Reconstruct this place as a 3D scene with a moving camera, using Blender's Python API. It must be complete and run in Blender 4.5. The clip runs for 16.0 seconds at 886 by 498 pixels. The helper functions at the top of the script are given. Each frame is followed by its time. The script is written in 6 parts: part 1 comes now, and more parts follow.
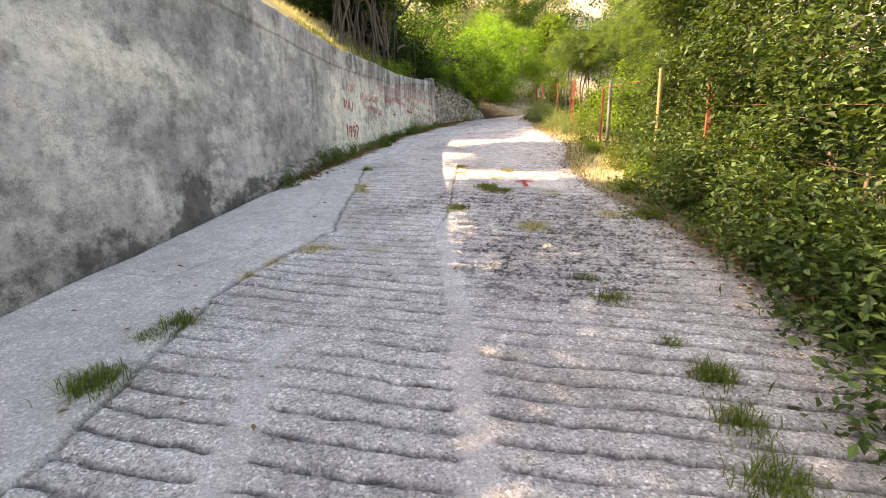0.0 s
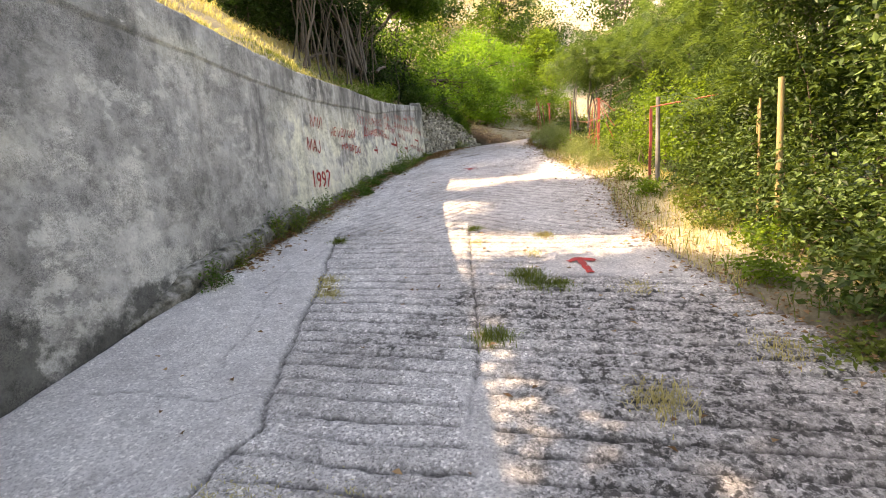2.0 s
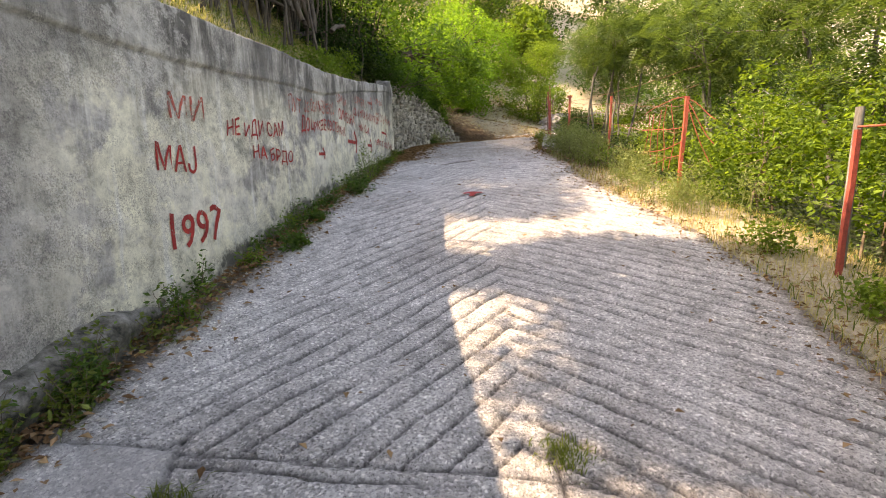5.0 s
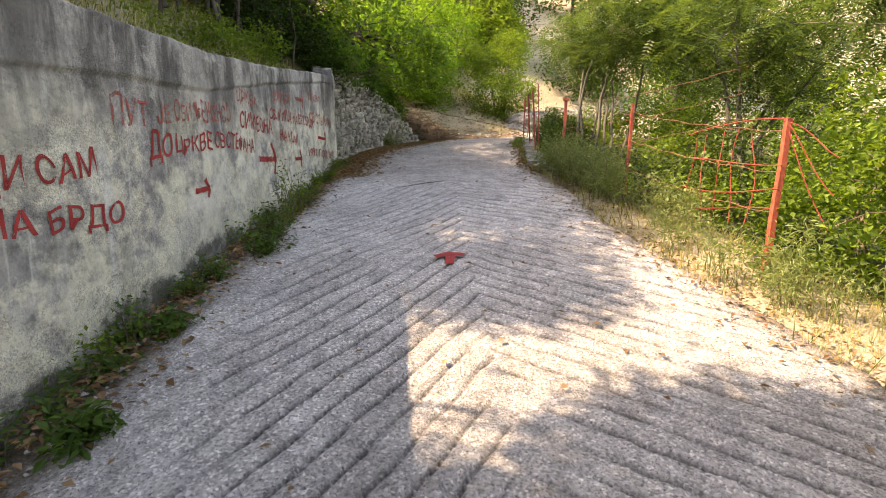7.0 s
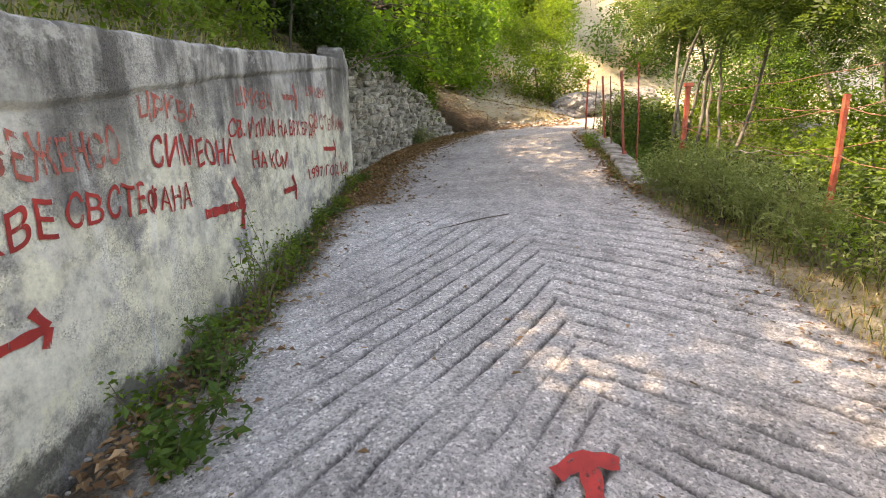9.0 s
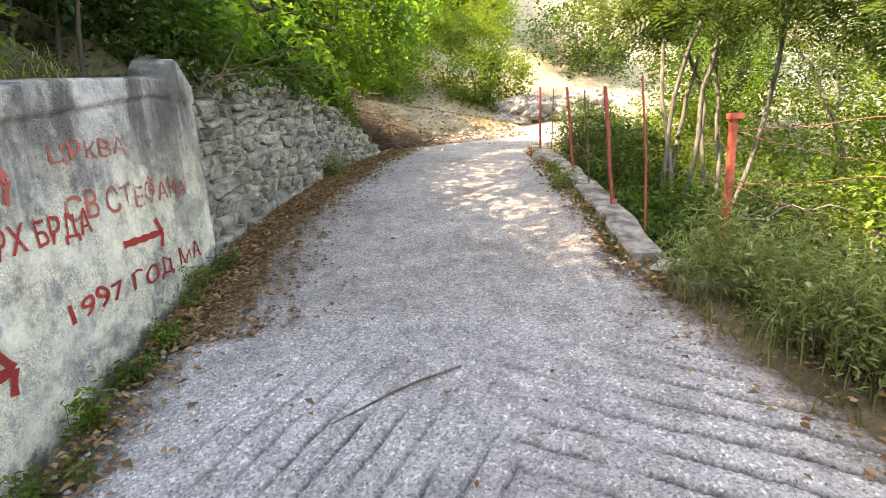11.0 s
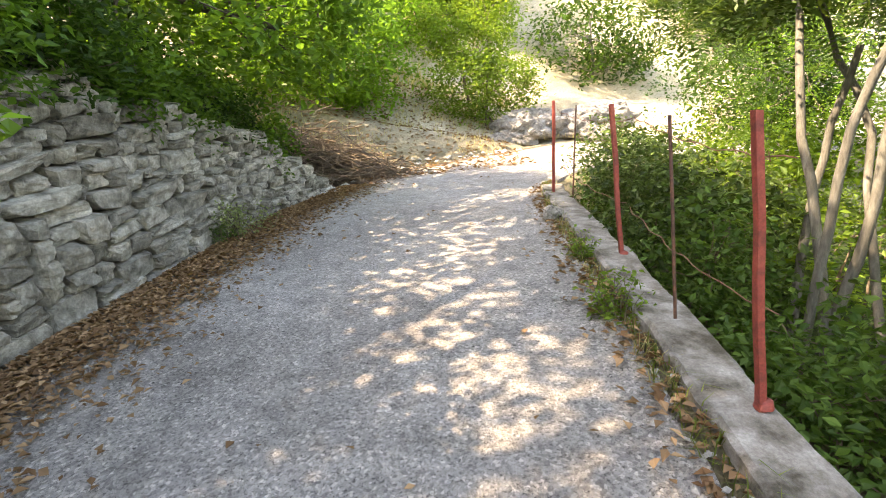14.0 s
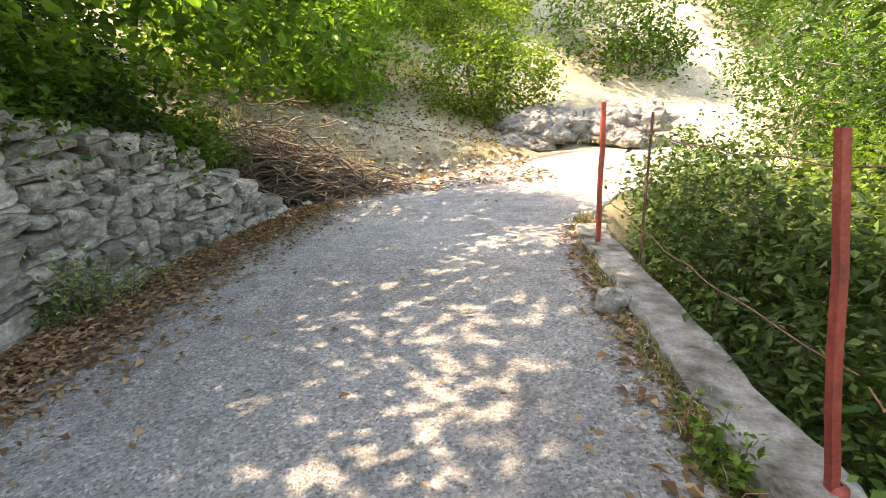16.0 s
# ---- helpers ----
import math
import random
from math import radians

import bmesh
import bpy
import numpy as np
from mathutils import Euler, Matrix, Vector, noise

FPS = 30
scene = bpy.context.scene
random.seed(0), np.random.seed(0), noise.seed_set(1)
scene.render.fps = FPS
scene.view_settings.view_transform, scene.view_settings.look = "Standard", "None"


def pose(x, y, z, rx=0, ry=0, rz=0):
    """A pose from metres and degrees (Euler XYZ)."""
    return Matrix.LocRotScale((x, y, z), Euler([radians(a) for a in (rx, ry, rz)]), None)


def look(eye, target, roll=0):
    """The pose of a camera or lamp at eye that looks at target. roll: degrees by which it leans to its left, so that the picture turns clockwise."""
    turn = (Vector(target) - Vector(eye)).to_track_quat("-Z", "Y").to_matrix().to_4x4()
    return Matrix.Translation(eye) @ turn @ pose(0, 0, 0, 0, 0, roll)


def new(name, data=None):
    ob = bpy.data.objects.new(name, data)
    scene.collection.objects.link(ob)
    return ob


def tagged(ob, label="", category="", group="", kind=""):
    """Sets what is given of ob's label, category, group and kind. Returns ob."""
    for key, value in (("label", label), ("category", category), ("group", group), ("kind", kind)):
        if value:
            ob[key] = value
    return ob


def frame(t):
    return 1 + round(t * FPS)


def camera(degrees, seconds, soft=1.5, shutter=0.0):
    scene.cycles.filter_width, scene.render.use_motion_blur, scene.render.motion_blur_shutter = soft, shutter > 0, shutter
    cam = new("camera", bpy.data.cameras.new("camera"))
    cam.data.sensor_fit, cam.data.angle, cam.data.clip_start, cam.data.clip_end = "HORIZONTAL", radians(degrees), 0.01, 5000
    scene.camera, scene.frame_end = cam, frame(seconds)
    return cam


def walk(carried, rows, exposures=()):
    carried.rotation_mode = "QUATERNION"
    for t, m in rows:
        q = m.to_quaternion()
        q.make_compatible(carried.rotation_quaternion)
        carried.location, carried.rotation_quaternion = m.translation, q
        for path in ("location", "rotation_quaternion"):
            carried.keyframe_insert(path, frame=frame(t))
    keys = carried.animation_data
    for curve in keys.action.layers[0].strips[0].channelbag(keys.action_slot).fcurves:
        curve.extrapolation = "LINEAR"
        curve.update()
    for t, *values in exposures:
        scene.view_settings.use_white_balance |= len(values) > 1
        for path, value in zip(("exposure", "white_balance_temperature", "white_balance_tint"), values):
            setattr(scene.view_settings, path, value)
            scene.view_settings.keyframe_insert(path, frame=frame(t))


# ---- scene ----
cam = camera(84.6, 16.0, soft=1.0)
PATH = [
    (0, (1.883, -12.763, -1.391), (1.492, -10.818, -1.642), 1.2),
    (0.5, (1.741, -12.172, -1.253), (1.353, -10.221, -1.462), -1.5),
    (1, (1.567, -11.543, -0.974), (1.196, -9.588, -1.166), 0.3),
    (1.5, (1.446, -10.902, -0.841), (1.128, -8.935, -1.014), 0.4),
    (2, (1.161, -10.275, -0.763), (0.809, -8.314, -0.936), -1.7),
    (2.5, (1.006, -9.692, -0.657), (0.725, -7.721, -0.843), -0.8),
    (3, (0.808, -9.077, -0.521), (0.499, -7.110, -0.711), -1.9),
    (3.5, (0.577, -8.500, -0.396), (0.248, -6.536, -0.576), -0.8),
    (3.7, (0.547, -8.299, -0.362), (0.236, -6.331, -0.545), 0.2),
    (5.8, (-0.151, -5.392, 0.292), (-0.280, -3.415, 0.020), 1.4),
    (6, (-0.185, -5.158, 0.327), (-0.310, -3.176, 0.085), 2.2),
    (6.5, (-0.176, -4.678, 0.516), (-0.185, -2.698, 0.237), 4.8),
    (7, (-0.157, -4.070, 0.663), (-0.132, -2.091, 0.376), 2.8),
    (7.5, (-0.302, -3.439, 0.777), (-0.455, -1.468, 0.472), 2.2),
    (8, (-0.334, -2.897, 0.877), (-0.417, -0.922, 0.574), 5.5),
    (8.5, (-0.432, -2.286, 0.998), (-0.503, -0.314, 0.670), 2.9),
    (9, (-0.550, -1.659, 1.147), (-0.624, 0.305, 0.777), 1.8),
    (9.5, (-0.556, -1.107, 1.262), (-0.542, 0.857, 0.884), 1.5),
    (9.7, (-0.537, -0.891, 1.352), (-0.500, 1.072, 0.971), 0.7),
    (11.8, (-0.270, 1.473, 1.796), (-0.069, 3.424, 1.409), 0.6),
    (12, (-0.230, 1.644, 1.805), (-0.028, 3.595, 1.414), 0.9),
    (12.5, (-0.090, 2.137, 1.945), (0.082, 4.093, 1.562), -1.9),
    (13, (0.052, 2.617, 2.011), (0.224, 4.584, 1.697), -1.3),
    (13.5, (0.186, 3.055, 2.095), (0.363, 5.020, 1.764), -0.0),
    (14, (0.308, 3.541, 2.160), (0.450, 5.505, 1.809), -0.4),
    (14.5, (0.438, 4.047, 2.224), (0.631, 5.999, 1.831), 1.5),
    (15, (0.512, 4.555, 2.269), (0.777, 6.495, 1.864), 0.2),
    (15.5, (0.530, 5.063, 2.320), (0.674, 7.016, 1.916), -1.6),
    (16, (0.570, 5.544, 2.439), (0.709, 7.503, 2.057), 1.0),
]
walk(cam, [(t, look(eye, target, roll)) for t, eye, target, roll in PATH], [(0, 2.85, 10300, 24), (3.5, 2.75, 10300, 24), (7, 2.5, 10400, 24), (8.2, 2.55, 10500, 24), (9.2, 3.0, 10400, 23), (12, 3.4, 9800, 20), (14.6, 3.4, 9400, 18), (16, 3.2, 9200, 17)])

# ---- light ----
SUN_EL, SUN_AZ = radians(43.5), radians(-100)
sun_dir = Vector((math.sin(SUN_AZ) * math.cos(SUN_EL), math.cos(SUN_AZ) * math.cos(SUN_EL), math.sin(SUN_EL)))
sun = new("sun", bpy.data.lights.new("sun", "SUN"))
sun.data.energy, sun.data.angle, sun.data.color = 2.45, radians(0.55), (1.0, 0.93, 0.82)
sun.matrix_world = look(sun_dir * 60, (0, 0, 0))
world = bpy.data.worlds.new("sky")
scene.world = world
world.use_nodes = True
_sky = world.node_tree.nodes.new("ShaderNodeTexSky")
_sky.sky_type, _sky.sun_disc, _sky.sun_elevation, _sky.sun_rotation = "NISHITA", False, SUN_EL, SUN_AZ % (2 * math.pi)
_bg = world.node_tree.nodes["Background"]
world.node_tree.links.new(_sky.outputs[0], _bg.inputs[0])
_bg.inputs[1].default_value = 0.13

# ---- small helpers ----
rng = np.random.default_rng(7)


def mesh_from(name, verts, faces, smooth=True):
    """A mesh from arrays: faces are rows of 3 or 4 indices."""
    verts, faces = np.asarray(verts, dtype=np.float32), np.asarray(faces, dtype=np.int32)
    me = bpy.data.meshes.new(name)
    me.vertices.add(len(verts))
    me.vertices.foreach_set("co", verts.ravel())
    n, k = faces.shape
    me.loops.add(n * k)
    me.loops.foreach_set("vertex_index", faces.ravel())
    me.polygons.add(n)
    me.polygons.foreach_set("loop_start", np.arange(n, dtype=np.int32) * k)
    me.polygons.foreach_set("use_smooth", np.full(n, smooth))
    me.update(calc_edges=True)
    return me


def ob_from(name, me, material, parent=None, label=""):
    ob = new(name, me)
    if material and not me.materials:
        me.materials.append(material)
    if parent:
        ob.parent = parent
    if label:
        ob["label"] = label
    return ob


def bm_mesh(name, bm, smooth=False):
    me = bpy.data.meshes.new(name)
    bm.to_mesh(me)
    bm.free()
    if smooth:
        me.polygons.foreach_set("use_smooth", np.ones(len(me.polygons), dtype=bool))
    return me


def grid_faces(nu, nv):
    """Quads of a grid of nu rows and nv columns."""
    i, j = np.meshgrid(np.arange(nu - 1), np.arange(nv - 1), indexing="ij")
    a = (i * nv + j).ravel()
    return np.stack([a, a + 1, a + nv + 1, a + nv], 1)


def fbm(x, y, z=0.0, seed=0, octaves=3):
    """Cheap smooth noise in about -1..1 on arrays, from sums of rotated sines."""
    r = np.random.default_rng(seed)
    out, amp, tot = 0.0, 1.0, 0.0
    f = 1.0
    for _ in range(octaves):
        part_sum = 0.0
        for _ in range(4):
            a, b, c, p = r.normal(0, 1, 4)
            part_sum = part_sum + np.sin(f * (a * x + b * y + c * z) * 1.7 + 6 * p)
        out, tot, amp, f = out + amp * part_sum / 2.6, tot + amp, amp * 0.55, f * 2.1
    return out / tot


def tube(points, radii, sides=7):
    """Vertices and quads of a tapered tube along points."""
    pts = np.asarray(points, dtype=float)
    n = len(pts)
    tang = np.gradient(pts, axis=0)
    tang /= np.linalg.norm(tang, axis=1)[:, None] + 1e-9
    ref = np.where(np.abs(tang[:, 2:3]) > 0.9, [[1.0, 0, 0]], [[0, 0, 1.0]])
    u = np.cross(tang, ref)
    u /= np.linalg.norm(u, axis=1)[:, None] + 1e-9
    v = np.cross(tang, u)
    a = np.linspace(0, 2 * np.pi, sides, endpoint=False)
    r = np.asarray(radii, dtype=float)[:, None, None]
    vv = pts[:, None] + r * (u[:, None] * np.cos(a)[None, :, None] + v[:, None] * np.sin(a)[None, :, None])
    i, j = np.meshgrid(np.arange(n - 1), np.arange(sides), indexing="ij")
    f = np.stack([i * sides + j, i * sides + (j + 1) % sides, (i + 1) * sides + (j + 1) % sides, (i + 1) * sides + j], -1)
    return vv.reshape(-1, 3), f.reshape(-1, 4)


class Bag:
    """Collects pieces of geometry into one mesh."""

    def __init__(self):
        self.v, self.f, self.n = [], [], 0

    def add(self, verts, faces):
        self.v.append(np.asarray(verts, dtype=float))
        self.f.append(np.asarray(faces) + self.n)
        self.n += len(verts)
        return self

    def mesh(self, name, smooth=True):
        return mesh_from(name, np.concatenate(self.v), np.concatenate(self.f), smooth)


def leaves(centres, size, spread=0.0, droop=0.2, r=rng, width=0.55, fold=0.25):
    """Folded pointed leaves, two triangles each, round the centres."""
    c = np.asarray(centres, dtype=float)
    n = len(c)
    if spread:
        c = c + r.normal(0, spread, (n, 3))
    s = size * r.uniform(0.6, 1.3, n)[:, None]
    d = r.normal(0, 1, (n, 3))
    d[:, 2] = d[:, 2] * 0.5 - droop
    d /= np.linalg.norm(d, axis=1)[:, None]
    up = r.normal(0, 0.55, (n, 3)) + [0, 0, 1]
    side = np.cross(d, up)
    side /= np.linalg.norm(side, axis=1)[:, None] + 1e-9
    nor = np.cross(side, d)
    w = width * 0.5
    base, tip = c, c + d * s
    mid = c + d * s * 0.45 + nor * s * fold * 0.4
    left, right = mid + side * s * w, mid - side * s * w
    v = np.stack([base, left, tip, right], 1).reshape(-1, 3)
    k = np.arange(n)[:, None] * 4
    return v, np.concatenate([k + [0, 2, 1], k + [0, 3, 2]], 0)


def pinnate(centres, length, pairs=8, r=rng, droop=0.35, leaflet=0.24):
    """Feathery leaves: a rib with pairs of narrow leaflets."""
    c = np.asarray(centres, dtype=float)
    n = len(c)
    d = r.normal(0, 1, (n, 3))
    d[:, 2] = d[:, 2] * 0.35 - droop
    d /= np.linalg.norm(d, axis=1)[:, None]
    up = r.normal(0, 0.4, (n, 3)) + [0, 0, 1]
    side = np.cross(d, up)
    side /= np.linalg.norm(side, axis=1)[:, None] + 1e-9
    s = length * r.uniform(0.7, 1.3, n)
    out = []
    for k in range(pairs):
        q = (k + 0.7) / pairs
        ll = s * leaflet * (0.5 + 0.5 * math.sin(math.pi * min(q + 0.12, 1.0)))
        at = c + d * (s * q)[:, None] - np.array([0, 0, 1]) * (s * 0.25 * q * q)[:, None]
        for sg in (-1, 1):
            e = side * sg + d * 0.35
            wv = d * (ll * 0.2)[:, None]
            out.append(np.stack([at, at + e * (ll * 0.5)[:, None] + wv, at + e * ll[:, None], at + e * (ll * 0.5)[:, None] - wv], 1))
    v = np.concatenate(out, 0).reshape(-1, 3)
    k = np.arange(len(v) // 4)[:, None] * 4
    return v, np.concatenate([k + [0, 2, 1], k + [0, 3, 2]], 0)


def blades(bases, height, lean=0.5, width=0.006, r=rng):
    """Grass blades: bent strips of three triangles."""
    b = np.asarray(bases, dtype=float)
    n = len(b)
    h = height * r.uniform(0.45, 1.2, n)[:, None]
    a = r.uniform(0, 2 * np.pi, n)
    out = np.stack([np.cos(a), np.sin(a), np.zeros(n)], 1)
    side = np.stack([-np.sin(a), np.cos(a), np.zeros(n)], 1) * width
    le = r.uniform(0.1, 1, n)[:, None] * lean
    up = np.array([0, 0, 1.0])
    m1 = b + up * h * 0.55 + out * h * le * 0.3
    t = b + up * h * (1 - 0.35 * le) + out * h * le
    v = np.stack([b - side, b + side, m1 + side * 0.8, m1 - side * 0.8, t], 1).reshape(-1, 3)
    k = np.arange(n)[:, None] * 5
    return v, np.concatenate([k + [0, 1, 2], k + [0, 2, 3], k + [3, 2, 4]], 0)


# ---- materials ----
def node_mat(name):
    m = bpy.data.materials.new(name)
    m.use_nodes = True
    nt = m.node_tree
    return m, nt, nt.nodes["Principled BSDF"]


def tex(nt, kind, scale, coord, **props):
    n = nt.nodes.new(kind)
    n.inputs["Scale"].default_value = scale
    for key, value in props.items():
        n.inputs[key].default_value = value
    nt.links.new(coord, n.inputs["Vector"])
    return n


def coords(nt, scale=(1, 1, 1)):
    g = nt.nodes.new("ShaderNodeTexCoord")
    mp = nt.nodes.new("ShaderNodeMapping")
    mp.inputs["Scale"].default_value = scale
    nt.links.new(g.outputs["Object"], mp.inputs["Vector"])
    return mp.outputs[0]


def ramp(nt, source, stops):
    n = nt.nodes.new("ShaderNodeValToRGB")
    el = n.color_ramp.elements
    while len(el) < len(stops):
        el.new(0.5)
    for e, (p, c) in zip(el, stops):
        e.position = p
        e.color = (*c, 1) if len(c) == 3 else c
    nt.links.new(source, n.inputs[0])
    return n.outputs[0]


def grey(v):
    return (v, v, v)


def mixc(nt, fac, a, b, blend="MIX"):
    n = nt.nodes.new("ShaderNodeMix")
    n.data_type, n.blend_type = "RGBA", blend
    for sock, value in ((n.inputs[0], fac), (n.inputs[6], a), (n.inputs[7], b)):
        if hasattr(value, "is_linked"):
            nt.links.new(value, sock)
        else:
            sock.default_value = value if isinstance(value, (int, float)) else (*value, 1)
    return n.outputs[2]


def bump(nt, bsdf, height, strength, distance=0.01):
    n = nt.nodes.new("ShaderNodeBump")
    n.inputs["Strength"].default_value, n.inputs["Distance"].default_value = strength, distance
    nt.links.new(height, n.inputs["Height"])
    nt.links.new(n.outputs[0], bsdf.inputs["Normal"])


def leaf_mat(name, dark, light, trans=0.45, rough=0.5):
    m, nt, b = node_mat(name)
    g = nt.nodes.new("ShaderNodeNewGeometry")
    mid = tuple((p + q) / 2 for p, q in zip(dark, light))
    low = tuple(p * 0.8 + q * 0.2 for p, q in zip(dark, light))
    col = ramp(nt, g.outputs["Random Per Island"], [(0, dark), (0.35, low), (0.75, mid), (1, light)])
    nt.links.new(col, b.inputs["Base Color"])
    b.inputs["Roughness"].default_value = rough
    b.inputs["Specular IOR Level"].default_value = 0.2
    tr = nt.nodes.new("ShaderNodeBsdfTranslucent")
    warm = mixc(nt, 0.5, col, (min(1, light[0] * 2.0), min(1, light[1] * 1.9), light[2] * 0.8))
    nt.links.new(warm, tr.inputs["Color"])
    mx = nt.nodes.new("ShaderNodeMixShader")
    mx.inputs[0].default_value = trans
    nt.links.new(b.outputs[0], mx.inputs[1])
    nt.links.new(tr.outputs[0], mx.inputs[2])
    nt.links.new(mx.outputs[0], nt.nodes["Material Output"].inputs[0])
    return m


def mottled(name, stops, scale, rough=0.85, bump_scale=60.0, strength=0.5, distance=0.01, fine=None, randomise=False, stretch=(1, 1, 1)):
    """A rough surface with colour at two scales and fine relief."""
    m, nt, b = node_mat(name)
    co = coords(nt, stretch)
    n1 = tex(nt, "ShaderNodeTexNoise", scale, co, Detail=8.0, Roughness=0.62)
    col = ramp(nt, n1.outputs[0], stops)
    n2 = tex(nt, "ShaderNodeTexNoise", bump_scale, co, Detail=6.0, Roughness=0.7)
    f = ramp(nt, n2.outputs[0], fine or [(0.3, grey(0.7)), (0.7, grey(1.25))])
    col = mixc(nt, 1.0, col, f, "MULTIPLY")
    if randomise:
        oi = nt.nodes.new("ShaderNodeObjectInfo")
        col = mixc(nt, 1.0, col, ramp(nt, oi.outputs["Random"], [(0, (0.55, 0.53, 0.48)), (0.5, (0.95, 0.93, 0.88)), (1, (1.25, 1.22, 1.15))]), "MULTIPLY")
    nt.links.new(col, b.inputs["Base Color"])
    b.inputs["Roughness"].default_value = rough
    bump(nt, b, n2.outputs[0], strength, distance)
    return m


def make_road_mat():
    m, nt, b = node_mat("grooved_concrete")
    co = coords(nt)
    big = tex(nt, "ShaderNodeTexNoise", 0.9, co, Detail=6.0, Roughness=0.6)
    col = ramp(nt, big.outputs[0], [(0.3, (0.42, 0.395, 0.37)), (0.5, (0.55, 0.53, 0.505)), (0.72, (0.66, 0.64, 0.61))])
    stone = tex(nt, "ShaderNodeTexVoronoi", 78.0, co, Randomness=1.0)
    sp = nt.nodes.new("ShaderNodeSeparateColor")
    nt.links.new(stone.outputs["Color"], sp.inputs[0])
    speck = ramp(nt, sp.outputs[0], [(0.0, grey(0.5)), (0.22, grey(0.75)), (0.5, grey(1.0)), (0.86, grey(1.15)), (0.97, grey(1.75))])
    col = mixc(nt, 0.8, col, speck, "MULTIPLY")
    grain = tex(nt, "ShaderNodeTexNoise", 60.0, co, Detail=6.0, Roughness=0.75)
    col = mixc(nt, 1.0, col, ramp(nt, grain.outputs[0], [(0.34, grey(0.55)), (0.45, grey(0.95)), (0.7, grey(1.22))]), "MULTIPLY")
    pit = tex(nt, "ShaderNodeTexNoise", 70.0, co, Detail=9.0, Roughness=0.8)
    col = mixc(nt, ramp(nt, pit.outputs[0], [(0.405, grey(0.9)), (0.44, grey(0.0))]), col, (0.06, 0.055, 0.05))
    wide = tex(nt, "ShaderNodeTexNoise", 6.0, co, Detail=8.0, Roughness=0.7)
    col = mixc(nt, 1.0, col, ramp(nt, wide.outputs[0], [(0.35, grey(0.72)), (0.5, grey(1.0)), (0.66, grey(1.22))]), "MULTIPLY")
    # shade of the grooves put into the colour near-black, together with dirt
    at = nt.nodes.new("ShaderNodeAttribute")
    at.attribute_name = "groove_dark"
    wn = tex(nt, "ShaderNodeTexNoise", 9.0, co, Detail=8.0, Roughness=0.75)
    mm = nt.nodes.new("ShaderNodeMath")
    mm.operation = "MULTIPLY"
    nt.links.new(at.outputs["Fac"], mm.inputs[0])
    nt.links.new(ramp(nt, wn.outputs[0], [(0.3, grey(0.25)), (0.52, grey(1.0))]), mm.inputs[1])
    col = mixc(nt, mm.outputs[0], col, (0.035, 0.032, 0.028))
    ab = nt.nodes.new("ShaderNodeAttribute")
    ab.attribute_name = "broken"
    bn = tex(nt, "ShaderNodeTexNoise", 24.0, co, Detail=7.0, Roughness=0.72)
    pick = nt.nodes.new("ShaderNodeMath")
    pick.operation = "MULTIPLY"
    nt.links.new(ramp(nt, ab.outputs["Fac"], [(0.12, grey(0.0)), (0.6, grey(0.95))]), pick.inputs[0])
    nt.links.new(ramp(nt, bn.outputs[0], [(0.47, grey(0.92)), (0.505, grey(0.0))]), pick.inputs[1])
    part_of = nt.nodes.new("ShaderNodeMath")
    part_of.operation = "MULTIPLY"
    nt.links.new(pick.outputs[0], part_of.inputs[0])
    nt.links.new(ramp(nt, wide.outputs[0], [(0.42, grey(1.0)), (0.56, grey(0.12))]), part_of.inputs[1])
    col = mixc(nt, part_of.outputs[0], col, (0.028, 0.026, 0.022))
    a2 = nt.nodes.new("ShaderNodeAttribute")
    a2.attribute_name = "smoothing"
    col = mixc(nt, a2.outputs["Fac"], col, mixc(nt, 0.35, col, (0.62, 0.605, 0.585)))
    a3 = nt.nodes.new("ShaderNodeAttribute")
    a3.attribute_name = "soil"
    soil = ramp(nt, grain.outputs[0], [(0.3, (0.09, 0.065, 0.045)), (0.7, (0.22, 0.17, 0.12))])
    col = mixc(nt, a3.outputs["Fac"], col, soil)
    a4 = nt.nodes.new("ShaderNodeAttribute")
    a4.attribute_name = "older"
    col = mixc(nt, a4.outputs["Fac"], col, mixc(nt, 1.0, col, (0.68, 0.65, 0.62), "MULTIPLY"))
    nt.links.new(col, b.inputs["Base Color"])
    b.inputs["Roughness"].default_value = 0.85
    ht = mixc(nt, 0.6, stone.outputs["Distance"], pit.outputs[0])
    bump(nt, b, ht, 1.0, 0.03)
    return m


